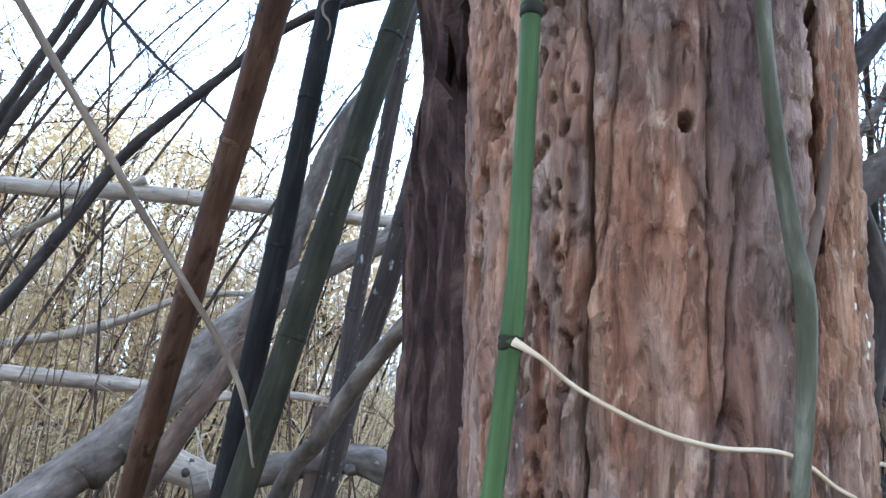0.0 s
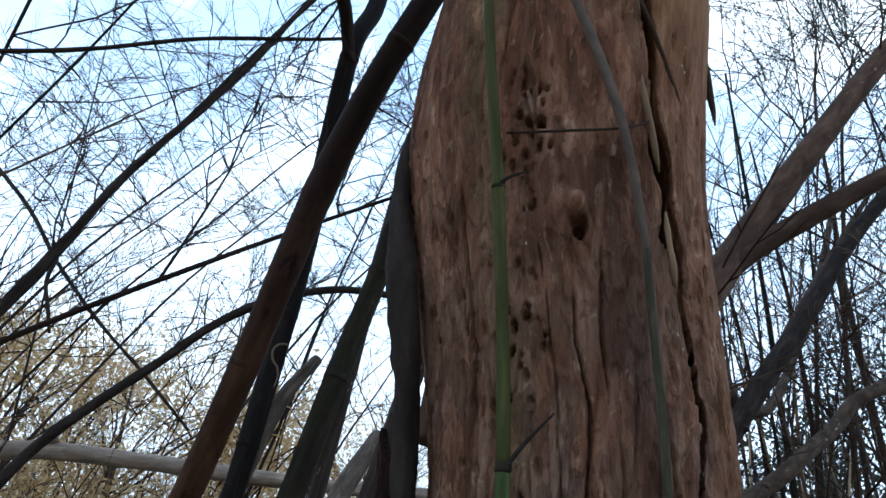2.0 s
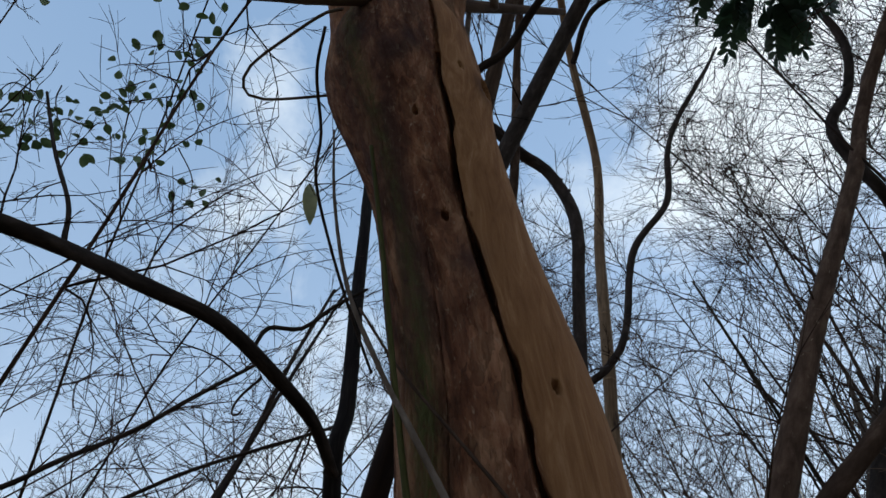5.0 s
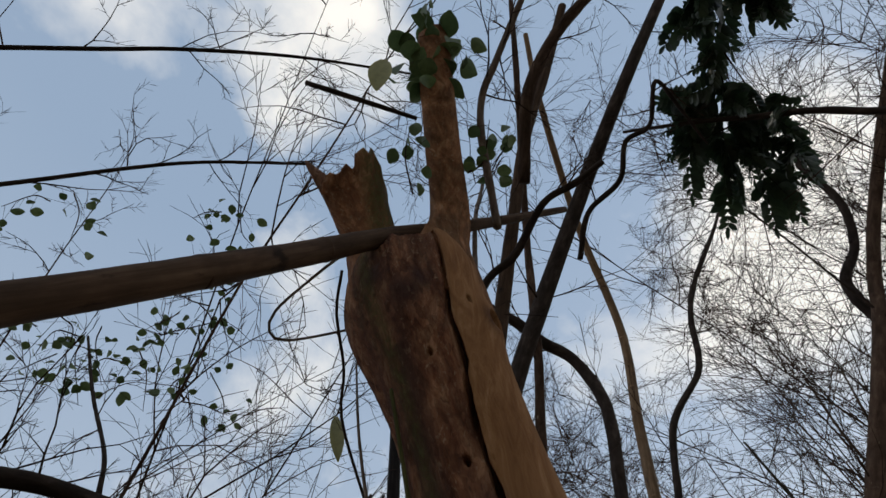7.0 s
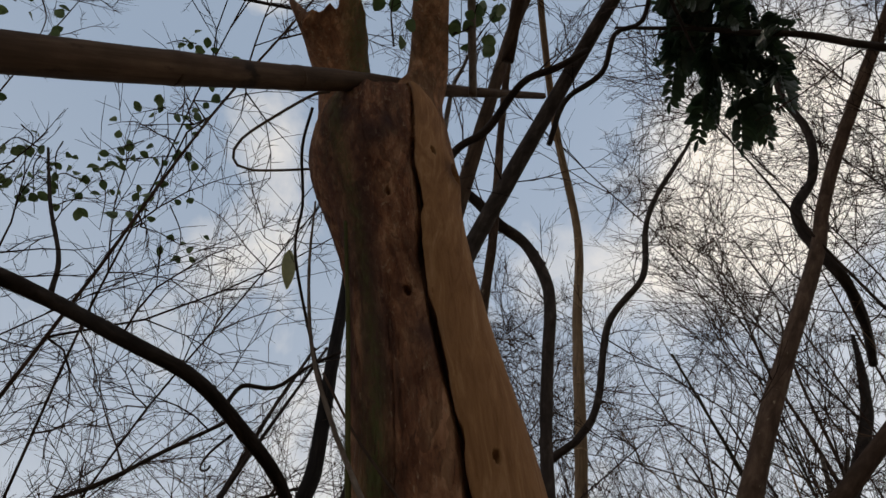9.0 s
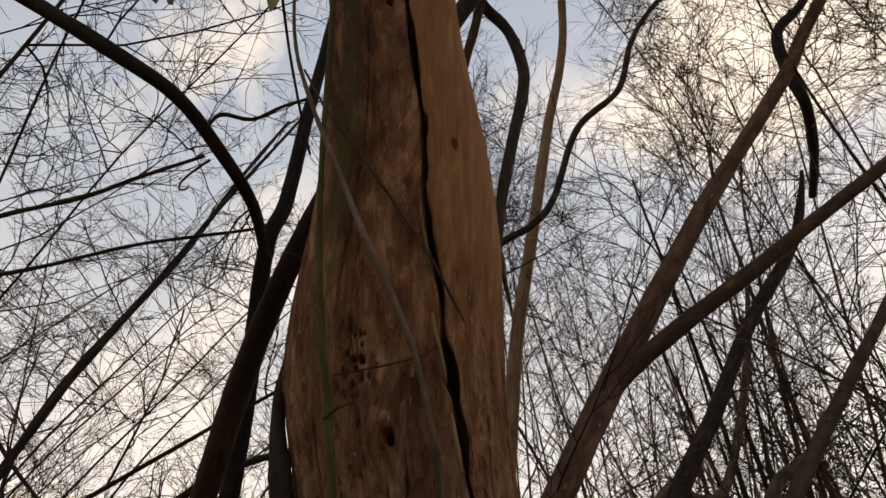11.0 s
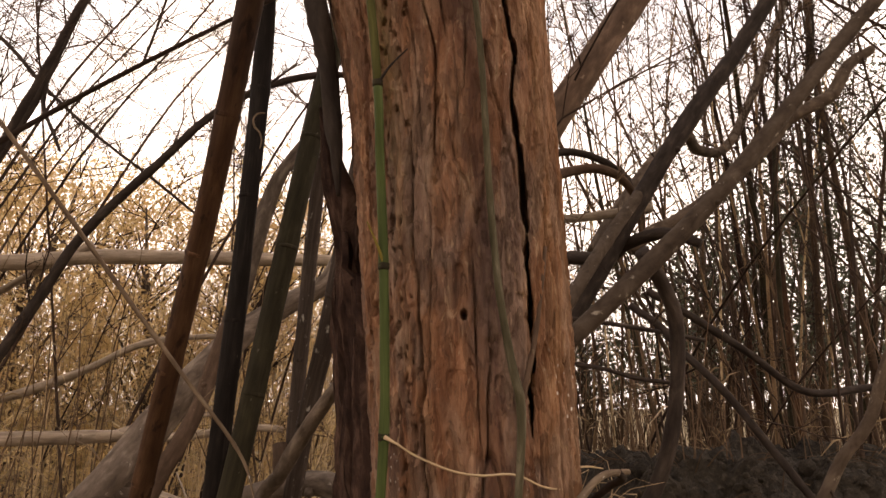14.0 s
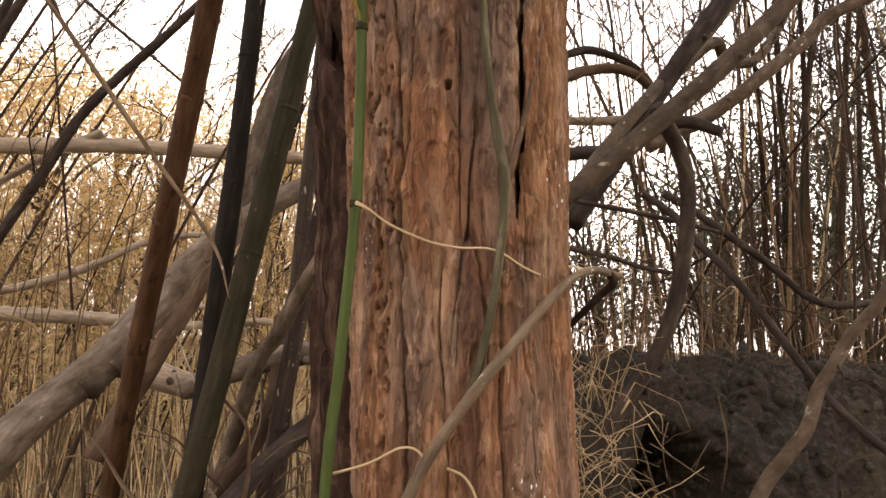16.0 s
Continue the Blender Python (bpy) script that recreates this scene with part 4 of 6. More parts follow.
branch("tendril", [(0.033, 0.645, 1.361, .003), (0.05, 0.640, 1.352, .0016), (0.074, 0.648, 1.337, .0016), (0.12, 0.648, 1.318, .0016), (0.159, 0.650, 1.311, .0017), (0.205, 0.657, 1.311, .0017), (0.251, 0.684, 1.292, .0016), (0.295, 0.728, 1.284, .0015), (0.317, 0.765, 1.288, .0015), (0.322, 0.775, 1.307, .0015), (0.345, 0.79, 1.309, .0018), (0.37, 0.80, 1.305, .001)],
       STRAW, "pale dry tendril strung across the trunk", "tendril", sides=7, lump=0.12, step=0.006)
branch("tendril", [(0.016, 0.67, 1.036, .002), (0.061, 0.68, 1.048, .0018), (0.098, 0.665, 1.069, .0018), (0.119, 0.66, 1.067, .0018), (0.13, 0.655, 1.052, .0015)], STRAW, "pale dry tendril strung across the trunk", "tendril", sides=6, lump=0.1, step=0.006)
branch("tendril", [(0.154, 0.652, 1.049, .0018), (0.175, 0.645, 1.04, .0018), (0.19, 0.645, 1.01, .0018), (0.192, 0.655, 0.96, .0015)], STRAW, "pale dry tendril strung across the trunk", "tendril", sides=6, lump=0.1, step=0.006)
branch("tendril", [(-0.012, 0.588, 2.203, .0015), (0.057, 0.575, 2.211, .0018), (0.12, 0.583, 2.235, .0016), (0.157, 0.596, 2.264, .0012)], DARK_BARK, "dark dry side twig lying across the trunk", "tendril", sides=6, lump=0.1, step=0.008)
branch("tendril", [(0.237, 0.715, 1.659, 0.0022), (0.249, 0.712, 1.653, 0.0024), (0.267, 0.725, 1.647, 0.0022), (0.281, 0.740, 1.643, 0.0020), (0.285, 0.750, 1.635, 0.0012)], STRAW, "short dry tendril hooked round the trunk", "tendril", sides=6, lump=0.15, step=0.006)
branch("curled_vine", [(-0.398, 1.860, 2.373, 0.0030), (-0.421, 1.860, 2.370, 0.0036), (-0.435, 1.860, 2.349, 0.0036), (-0.428, 1.860, 2.321, 0.0034), (-0.412, 1.860, 2.305, 0.0032), (-0.403, 1.860, 2.275, 0.0030), (-0.407, 1.860, 2.245, 0.0020)], STICK_BARK, "thin pale curled vine on the black culm", "vine", sides=6, lump=0.1, step=0.008)
stick = branch("leaning_stick", [(-0.02, 0.66, 0.55, 0.0062), (0.06, 0.65, 0.85, 0.0070), (0.107, 0.648, 1.01, 0.0072), (0.159, 0.640, 1.105, 0.0072), (0.236, 0.655, 1.203, 0.0066), (0.30, 0.69, 1.272, 0.0061), (0.35, 0.74, 1.30, 0.0056), (0.41, 0.80, 1.30, 0.0043)], STICK_BARK,
       "pale lichen-spotted dry stick leaning on the trunk", "stick", sides=12, lump=0.16, step=0.01)
fork(stick, [(0.385, 0.775, 1.302, .006), (0.40, 0.80, 1.29, .0072), (0.39, 0.85, 1.27, .006), (0.36, 0.90, 1.23, .0045)], DARK_BARK, 8, 0.16, 0.01, "short dark broken side twig")

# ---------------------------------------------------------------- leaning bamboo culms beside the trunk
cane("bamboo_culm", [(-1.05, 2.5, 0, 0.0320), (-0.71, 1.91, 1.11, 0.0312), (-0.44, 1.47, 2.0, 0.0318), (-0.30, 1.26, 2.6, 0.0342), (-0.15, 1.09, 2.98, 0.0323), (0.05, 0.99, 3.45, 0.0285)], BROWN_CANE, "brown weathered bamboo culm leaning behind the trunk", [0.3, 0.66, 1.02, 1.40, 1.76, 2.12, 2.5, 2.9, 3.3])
cane("bamboo_culm", [(-0.55, 1.9, 0, 0.0342), (-0.49, 1.9, 1.11, 0.0333), (-0.45, 1.92, 2.0, 0.0315), (-0.43, 1.93, 2.73, 0.0340), (-0.405, 1.70, 3.35, 0.0330), (-0.36, 1.72, 3.66, 0.0320), (-0.33, 1.73, 4.21, 0.0300), (-0.29, 1.75, 4.83, 0.0290), (-0.25, 1.76, 5.5, 0.0260), (-0.2, 1.78, 6.2, 0.0200)], BLACK_CANE, "blackened bamboo culm with pale flecks, nearly upright", [0.35, 0.8, 1.25, 1.68, 2.1, 2.5, 2.95, 3.4, 3.9, 4.3])
cane("bamboo_culm", [(-0.60, 1.66, 0, 0.0352), (-0.42, 1.78, 1.12, 0.0344), (-0.33, 1.87, 1.75, 0.0361), (-0.24, 1.95, 2.38, 0.0380), (-0.17, 1.97, 2.81, 0.0351), (-0.15, 2.0, 3.28, 0.0314)], OLIVE_CANE, "olive green bamboo culm leaning beside the trunk", [0.4, 0.95, 1.47, 1.95, 2.36, 2.75, 3.1])
cane("bamboo_culm", [(-0.40, 2.6, 0, .029), (-0.32, 2.32, 1.23, .027), (-0.22, 2.05, 2.42, .026), (-0.17, 1.95, 3.0, .022)], SPOTTED_CANE, "thin dark bamboo culm blotched with pale lichen", [0.3, 0.75, 1.2, 1.62, 2.05, 2.45, 2.8])
cane("bamboo_culm", [(-0.45, 2.3, 0.0, .031), (-0.25, 2.0, 1.25, .030), (-0.16, 1.85, 1.64, .030), (-0.09, 1.7, 1.99, .029), (0.03, 1.5, 2.6, .024)], SPOTTED_CANE, "thin dark bamboo culm blotched with pale lichen", [0.5, 0.95, 1.4, 1.85, 2.3])
branch("leaning_pole", [(-0.75, 2.6, 0.0, .030), (-0.42, 2.1, 1.0, .026), (-0.29, 1.9, 1.21, .025), (-0.17, 1.7, 1.38, .022), (-0.06, 1.5, 1.5, .018)], GREY_BARK, "grey lichen-stained dead pole leaning toward the trunk", "pole")
cane("bamboo_culm", [(-2.02, -1.55, 0.0, .042), (-1.0, -0.585, 2.08, .037), (-0.52, -0.13, 3.03, .035), (-0.29, 0.085, 3.49, .034), (-0.02, 0.34, 4.06, .031), (0.25, 0.53, 4.44, .024), (0.82, 0.91, 5.24, .016)], OLD_CANE, "long brown bamboo culm propped in the fork of the dead tree", [0.6, 1.2, 1.8, 2.4, 3.0, 3.55, 4.0, 4.45, 4.9, 5.4, 5.9])

# ---------------------------------------------------------------- fallen logs and limbs on the reed side
branch("fallen_log", [(-4.2, 2.6, 1.98, .05), (-3.1, 3.03, 2.08, .047), (-2.08, 3.43, 2.18, .045), (-1.67, 3.67, 2.27, .046), (-0.9, 3.9, 2.32, .043), (-0.35, 4.1, 2.36, .042), (0.4, 4.35, 2.44, .040)], PALE_WOOD, "long pale dead log lying across the thicket", "log", twigs=0)
branch("broken_branch", [(-1.69, 3.62, 2.33, .026), (-1.94, 3.6, 2.19, .022), (-2.14, 3.6, 2.06, .019), (-2.36, 3.6, 1.91, .015), (-2.6, 3.6, 1.76, .01)], PALE_WOOD, "pale broken branch hanging under the log", "branch")
branch("fallen_log", [(-3.2, 2.3, 1.29, .036), (-1.76, 3.09, 1.27, .034), (-1.4, 3.56, 1.26, .033), (-1.16, 3.73, 1.25, .027), (-0.81, 3.87, 1.29, .024), (-0.62, 4.0, 1.28, .02)], PALE_WOOD, "thin bleached log resting on the bent limb", "log")
branch("bleached_branch", [(-1.42, 3.54, 1.27, .026), (-1.28, 3.68, 1.33, .024), (-1.14, 3.8, 1.36, .019), (-0.9, 3.95, 1.38, .014)], PALE_WOOD, "bleached fork of the thin log", "branch")
branch("fallen_branch", [(-3.3, 4.3, 1.30, .03), (-2.61, 4.4, 1.45, .028), (-2.26, 4.4, 1.55, .031), (-1.97, 4.4, 1.67, .026), (-1.65, 4.4, 1.83, .024), (-1.28, 4.4, 1.88, .02), (-0.9, 4.5, 1.9, .015)], PALE_WOOD, "thin bleached crooked branch caught in the reeds", "branch", twigs=3)
bent = branch("bent_limb", [(-1.75, 2.1, -0.05, 0.0963), (-1.50, 2.28, 0.45, 0.0846), (-1.35, 2.4, 0.76, 0.0792), (-1.26, 2.5, 0.91, 0.0774), (-1.09, 2.6, 1.1, 0.0756), (-0.88, 2.75, 1.44, 0.0720), (-0.71, 2.84, 1.67, 0.0666), (-0.63, 2.93, 1.77, 0.0621), (-0.47, 3.02, 1.9, 0.0576), (-0.29, 3.11, 2.03, 0.0513), (-0.20, 3.2, 2.26, 0.0459), (-0.1, 3.3, 2.5, 0.0369)], GREY_BARK,
       "thick grey bent living limb rising from the ground", "limb", sides=20, lump=0.12)
fork(bent, [(-0.72, 2.88, 1.66, .050), (-0.63, 2.93, 2.17, .044), (-0.58, 2.97, 2.41, .039), (-0.53, 3.0, 2.57, .035), (-0.44, 3.05, 2.75, .026)], GREY_BARK)
cut = branch("cut_limb", [(-1.121, 2.500, 0.978, 0.060), (-1.101, 2.540, 1.023, 0.058), (-1.065, 2.600, 1.072, 0.056), (-0.971, 2.640, 1.051, 0.052), (-0.862, 2.660, 1.014, 0.050), (-0.752, 2.680, 0.980, 0.047)], SMOOTH_BARK, "stub of a cut limb with a bare pale end", "limb", sides=18, lump=0.14)
s = Shape()
tube(s, spline([(-1.018, 2.620, 1.061, 0.050), (-0.971, 2.640, 1.051, 0.054), (-0.862, 2.660, 1.014, 0.053), (-0.755, 2.679, 0.981, 0.050)], 0.02), 18, 0.16, 4.0)
part("bare_end", s, PALE_WOOD, cut, "pale barkless end of the limb")
branch("brown_limb", [(-1.0, 2.35, 0.75, .038), (-0.84, 2.45, 1.13, .036), (-0.74, 2.53, 1.37, .034), (-0.7, 2.62, 1.58, .032), (-0.68, 2.7, 1.75, .03)], BROWN_BARK, "brown limb rising behind the bamboo culms", "limb")
branch("low_log", [(-0.72, 2.4, 1.0, .04), (-0.5, 2.3, 1.08, .042), (-0.34, 2.23, 1.13, .044), (-0.21, 2.17, 1.15, .046), (-0.07, 2.1, 1.12, .049), (0.3, 2.0, 1.02, .05)], GREY_BARK, "grey knotted log lying behind the trunk", "log", lump=0.25)
branch("brown_limb", [(-0.75, 1.95, 0.3, .04), (-0.49, 2.1, 0.7, .036), (-0.36, 2.17, 0.92, .033), (-0.34, 2.23, 1.11, .03), (-0.36, 2.3, 1.27, .027)], BROWN_BARK, "reddish brown limb curving up from the ground", "limb")
branch("dark_limb", [(-0.75, 1.7, 0.3, .036), (-0.41, 1.9, 0.7, .033), (-0.33, 1.98, 0.8, .032), (-0.25, 2.05, 0.88, .032), (-0.15, 2.12, 0.97, .031), (-0.05, 2.2, 1.12, .03), (0.1, 2.3, 1.3, .026)], DARK_BARK, "dark limb slanting up behind the trunk", "limb")
branch("sapling_stem", [(-2.0, 2.7, 0.9, .022), (-1.6, 2.7, 1.64, .0225), (-1.47, 2.7, 1.89, .022), (-1.32, 2.7, 2.17, .021), (-0.99, 2.7, 2.55, .0195), (-0.86, 2.7, 2.7, .019), (-0.68, 2.7, 2.84, .018), (-0.45, 2.7, 2.94, .017), (-0.23, 2.7, 2.97, .015), (0.1, 2.7, 2.95, .012)], DARK_BARK, "dark arching sapling stem crossing behind the culms", "sapling", twigs=10)
branch("sapling_stem", [(-2.3, 3.0, 1.8, .024), (-1.87, 3.0, 2.74, .023), (-1.76, 3.0, 3.03, .0225), (-1.64, 3.0, 3.44, .022), (-1.49, 3.0, 3.78, .021), (-1.27, 3.0, 4.23, .019), (-1.15, 3.0, 4.52, .017), (-0.97, 3.0, 5.05, .014), (-0.7, 3.0, 5.7, .01)], DARK_BARK, "dark slanting sapling stem with thin twigs", "sapling", twigs=14, twig_len=0.6)
branch("hanging_twig", [(-1.74, 3.0, 3.03, .011), (-1.74, 3.0, 2.9, .010), (-1.67, 3.0, 2.75, .009), (-1.63, 3.0, 2.66, .007)], DARK_BARK, "short dark crooked twig hanging from the sapling", "twig", sides=7)
branch("slender_sapling", [(-2.5, 3.2, 3.7, .012), (-2.1, 3.2, 3.37, .011), (-1.84, 3.2, 3.09, .010), (-1.55, 3.2, 2.83, .009), (-1.26, 3.2, 2.61, .008), (-0.96, 3.2, 2.37, .007)], DARK_BARK, "thin dark stem drooping through the thicket", "sapling", sides=7, twigs=6)
branch("near_twig", [(-0.62, 0.50, 1.97, .0028), (-0.47, 0.62, 1.75, .0032), (-0.35, 0.71, 1.57, .0036), (-0.27, 0.77, 1.45, .0034), (-0.19, 0.83, 1.33, .0028), (-0.165, 0.85, 1.25, .001)], STICK_BARK, "bare thin twig hanging near the culms", "twig", sides=8, lump=0.2, step=0.01)

# arching branch overhead and its twigs
branch("arching_branch", [(-2.3, 0.5, 3.75, .036), (-1.61, 0.72, 3.84, .034), (-1.38, 0.8, 3.84, .032), (-1.18, 0.95, 3.83, .029), (-0.88, 1.02, 3.66, .026), (-0.67, 1.14, 3.58, .0245), (-0.53, 1.32, 3.49, .0235), (-0.44, 1.52, 3.43, .023), (-0.40, 1.69, 3.33, .022)], DARK_BARK, "grey-brown arching branch springing from the black culm", "branch", lump=0.1, twigs=9, twig_len=0.45)
branch("curved_twig", [(-1.18, 0.95, 3.86, .010), (-1.22, 0.93, 4.05, .009), (-1.4, 0.92, 4.44, .008), (-1.6, 0.9, 4.94, .006)], DARK_BARK, "thin dark twig rising from the arching branch", "twig", sides=7, twigs=5)
branch("curved_twig", [(-2.1, 1.95, 3.55, .012), (-1.74, 1.9, 3.6, .0115), (-1.52, 1.85, 3.65, .011), (-1.23, 1.8, 3.71, .010), (-1.01, 1.75, 3.79, .0095), (-0.74, 1.7, 3.89, .008)], DARK_BARK, "long thin dark twig curving under the branch", "twig", sides=7, twigs=7)
branch("curled_twig", [(-0.62, 1.45, 3.60, .0055), (-0.70, 1.52, 3.60, .005), (-0.735, 1.54, 3.57, .0045), (-0.74, 1.545, 3.535, .004), (-0.715, 1.54, 3.525, .004), (-0.705, 1.54, 3.545, .003)], DARK_BARK, "small dark twig with a curled tip", "twig", sides=7, step=0.006)
branch("curved_twig", [(-0.62, 1.3, 3.57, .008), (-0.57, 1.3, 3.69, .008), (-0.45, 1.3, 3.67, .0075), (-0.34, 1.3, 3.76, .007), (-0.22, 1.3, 3.83, .0065)], DARK_BARK, "crooked dark twig beside the black culm", "twig", sides=7, twigs=3)
branch("slender_sapling", [(-1.8, 2.6, 2.2, .019), (-1.54, 2.6, 2.89, .017), (-1.41, 2.6, 3.26, .0155), (-1.22, 2.6, 3.69, .014), (-0.92, 2.6, 4.41, .012), (-0.53, 2.6, 5.26, .009)], DARK_BARK, "thin dark sapling stem leaning through the thicket", "sapling", sides=8, twigs=12, twig_len=0.5)
branch("slender_sapling", [(-2.3, 2.25, 3.5, .011), (-1.87, 2.2, 3.54, .0105), (-1.51, 2.15, 3.59, .0098), (-1.09, 2.1, 3.7, .009), (-0.63, 2.05, 3.76, .008), (-0.45, 2.0, 3.76, .006)], DARK_BARK, "thin nearly level dark twig", "twig", sides=7, twigs=6)

# ---------------------------------------------------------------- limbs and vines on the bank side
forked = branch("forked_tree", [(0.05, 1.35, 0.0, 0.0581), (0.16, 1.38, 1.0, 0.0528), (0.30, 1.42, 1.75, 0.0466), (0.45, 1.5, 2.12, 0.0440), (0.64, 1.6, 2.43, 0.0458), (0.88, 1.72, 2.8, 0.0493), (1.29, 1.7, 3.41, 0.0440), (1.60, 1.69, 3.85, 0.0414), (1.88, 1.68, 4.22, 0.0396), (2.25, 1.66, 4.72, 0.0387), (2.47, 1.60, 5.08, 0.0387), (2.76, 1.43, 5.5, 0.0387), (3.22, 1.01, 6.09, 0.0370), (3.68, 0.45, 6.65, 0.0334), (4.1, -0.2, 7.2, 0.0264)], BROWN_BARK, "brown slanting young tree that forks", "tree", sides=18, lump=0.1, twigs=12, twig_len=0.7)
fork(forked, [(0.86, 1.715, 2.77, .040), (0.99, 1.69, 2.88, .034), (1.22, 1.65, 3.05, .033), (1.52, 1.62, 3.26, .032), (1.9, 1.58, 3.54, .031), (2.34, 1.55, 3.86, .030), (2.9, 1.5, 4.3, .024)], BROWN_BARK, 14, 0.1)
branch("dead_limb", [(0.75, 2.5, 1.7, .05), (1.39, 2.6, 2.66, .044), (1.78, 2.72, 3.16, .043), (2.28, 2.84, 3.85, .042), (2.75, 2.93, 4.40, .040), (3.0, 2.98, 4.75, .036), (3.25, 3.05, 5.2, .026), (3.4, 3.1, 5.5, .012)], DARK_BARK, "dark dead limb slanting up with a broken tip", "limb", sides=14, twigs=6, twig_len=0.6)
branch("crooked_vine", [(3.14, 2.85, 4.97, .028), (2.76, 2.3, 4.74, .03), (2.42, 1.84, 4.62, .032), (2.36, 1.76, 4.83, .033), (2.35, 1.68, 5.13, .031), (2.58, 1.62, 5.4, .03), (2.72, 1.5, 5.75, .026), (2.7, 1.35, 6.2, .022), (2.9, 1.1, 6.8, .014)], DARK_BARK, "thick dark crooked climber among the limbs", "vine", sides=12, lump=0.2, twigs=4, twig_len=0.6)
branch("slanting_limb", [(-0.35, 1.35, 0.0, 0.0339), (0.05, 1.33, 1.0, 0.0297), (0.32, 1.35, 1.44, 0.0261), (0.49, 1.37, 1.57, 0.0247), (0.72, 1.39, 1.77, 0.0247), (0.94, 1.41, 1.98, 0.0240), (1.16, 1.43, 2.22, 0.0233), (1.42, 1.45, 2.51, 0.0226), (2.02, 1.5, 3.15, 0.0212), (2.7, 1.55, 3.9, 0.0155)], SMOOTH_BARK, "grey smooth-barked limb slanting past the trunk", "limb", sides=18, lump=0.12, twigs=5, twig_len=0.4)
branch("wavy_limb", [(1.25, 2.95, 2.18, 0.0306), (1.40, 3.00, 2.29, 0.0374), (1.52, 3.00, 2.34, 0.0391), (1.73, 3.00, 2.49, 0.0391), (1.87, 3.00, 2.61, 0.0382), (2.12, 3.05, 2.82, 0.0374), (2.24, 3.05, 2.96, 0.0365), (2.41, 3.05, 3.06, 0.0357), (2.54, 3.05, 3.14, 0.0340), (2.66, 3.05, 3.32, 0.0323), (2.82, 3.05, 3.43, 0.0255)], SMOOTH_BARK, "wavy brown limb behind the grey limb", "limb", sides=14, lump=0.16, twigs=3, twig_len=0.5)
branch("thin_limb", [(0.3, 1.9, 1.2, .028), (0.63, 2.1, 1.69, .0265), (1.02, 2.45, 2.18, .027), (1.53, 2.8, 2.77, .028), (2.12, 3.15, 3.52, .027), (2.66, 3.5, 4.18, .024), (3.3, 3.8, 5.0, .016)], SMOOTH_BARK, "thin grey limb slanting behind the others", "limb", twigs=8, twig_len=0.6)
branch("wavy_limb", [(1.35, 3.9, 2.4, .04), (1.55, 4.0, 2.69, .041), (1.85, 4.1, 3.06, .043), (2.19, 4.2, 3.37, .042), (2.33, 4.3, 3.29, .040), (2.61, 4.4, 3.36, .040), (2.92, 4.5, 3.82, .037), (3.34, 4.6, 4.67, .032), (3.7, 4.7, 5.6, .02)], GREY_BARK, "pale twisted dead limb behind the grey limb", "limb", lump=0.2, twigs=6, twig_len=0.6)
branch("looping_vine", [(0.6, 3.3, 2.75, .026), (0.91, 3.4, 2.84, .025), (1.1, 3.48, 2.92, .024), (1.32, 3.55, 2.9, .023), (1.5, 3.62, 2.81, .021), (1.58, 3.7, 2.69, .018), (1.55, 3.75, 2.5, .014)], DARK_BARK, "dark looping vine behind the trunk", "vine")
branch("looping_vine", [(0.6, 3.2, 2.58, .034), (0.88, 3.3, 2.66, .033), (1.07, 3.4, 2.76, .032), (1.28, 3.5, 2.82, .03), (1.47, 3.6, 2.79, .028), (1.61, 3.7, 2.64, .026), (1.63, 3.75, 2.4, .022)], BROWN_BARK, "brown looping vine behind the trunk", "vine")
branch("sawn_branch", [(0.5, 3.4, 2.45, .022), (0.92, 3.5, 2.49, .024), (1.19, 3.62, 2.54, .028), (1.45, 3.74, 2.61, .032), (1.74, 3.86, 2.69, .038)], PALE_WOOD, "pale stub of a sawn branch", "branch")
branch("looping_vine", [(0.5, 3.1, 2.12, .036), (0.79, 3.0, 2.13, .035), (0.93, 2.85, 2.11, .033), (1.04, 2.7, 2.08, .031), (1.09, 2.55, 2.11, .028), (1.19, 2.4, 2.12, .025), (1.3, 2.3, 2.05, .02)], DARK_BARK, "dark thick vine curling behind the grey limb", "vine")
droop = branch("drooping_limb", [(0.70, 1.41, 1.80, 0.0213), (0.78, 1.47, 1.71, 0.0205), (0.82, 1.51, 1.61, 0.0205), (0.82, 1.56, 1.4, 0.0209), (0.78, 1.61, 1.21, 0.0213), (0.69, 1.66, 1.04, 0.0221), (0.59, 1.7, 0.88, 0.0230), (0.48, 1.75, 0.71, 0.0238), (0.2, 1.8, 0.3, 0.0262), (0.0, 1.85, 0.0, 0.0287)], DARK_BARK, "dark limb bowing from the ground up to the fork", "limb", sides=14, lump=0.12)
branch("thin_branch", [(1.0, 2.35, 1.8, .016), (1.1, 2.3, 1.71, .0155), (1.14, 2.22, 1.61, .0155), (1.25, 2.14, 1.46, .015), (1.4, 2.06, 1.21, .0145), (1.5, 1.98, 1.03, .014), (1.64, 1.9, 0.88, .014), (1.85, 1.8, 0.7, .012)], DARK_BARK, "thin brown branch drooping over the soil bank", "branch", twigs=3, twig_len=0.25)
branch("thin_branch", [(0.5, 2.2, 1.74, .009), (0.66, 2.2, 1.73, .0092), (0.79, 2.23, 1.72, .0092), (0.93, 2.27, 1.71, .0095), (1.14, 2.3, 1.68, .0095), (1.3, 2.35, 1.66, .008)], DARK_BARK, "thin level dark branch", "branch", sides=8, twigs=3, twig_len=0.25)
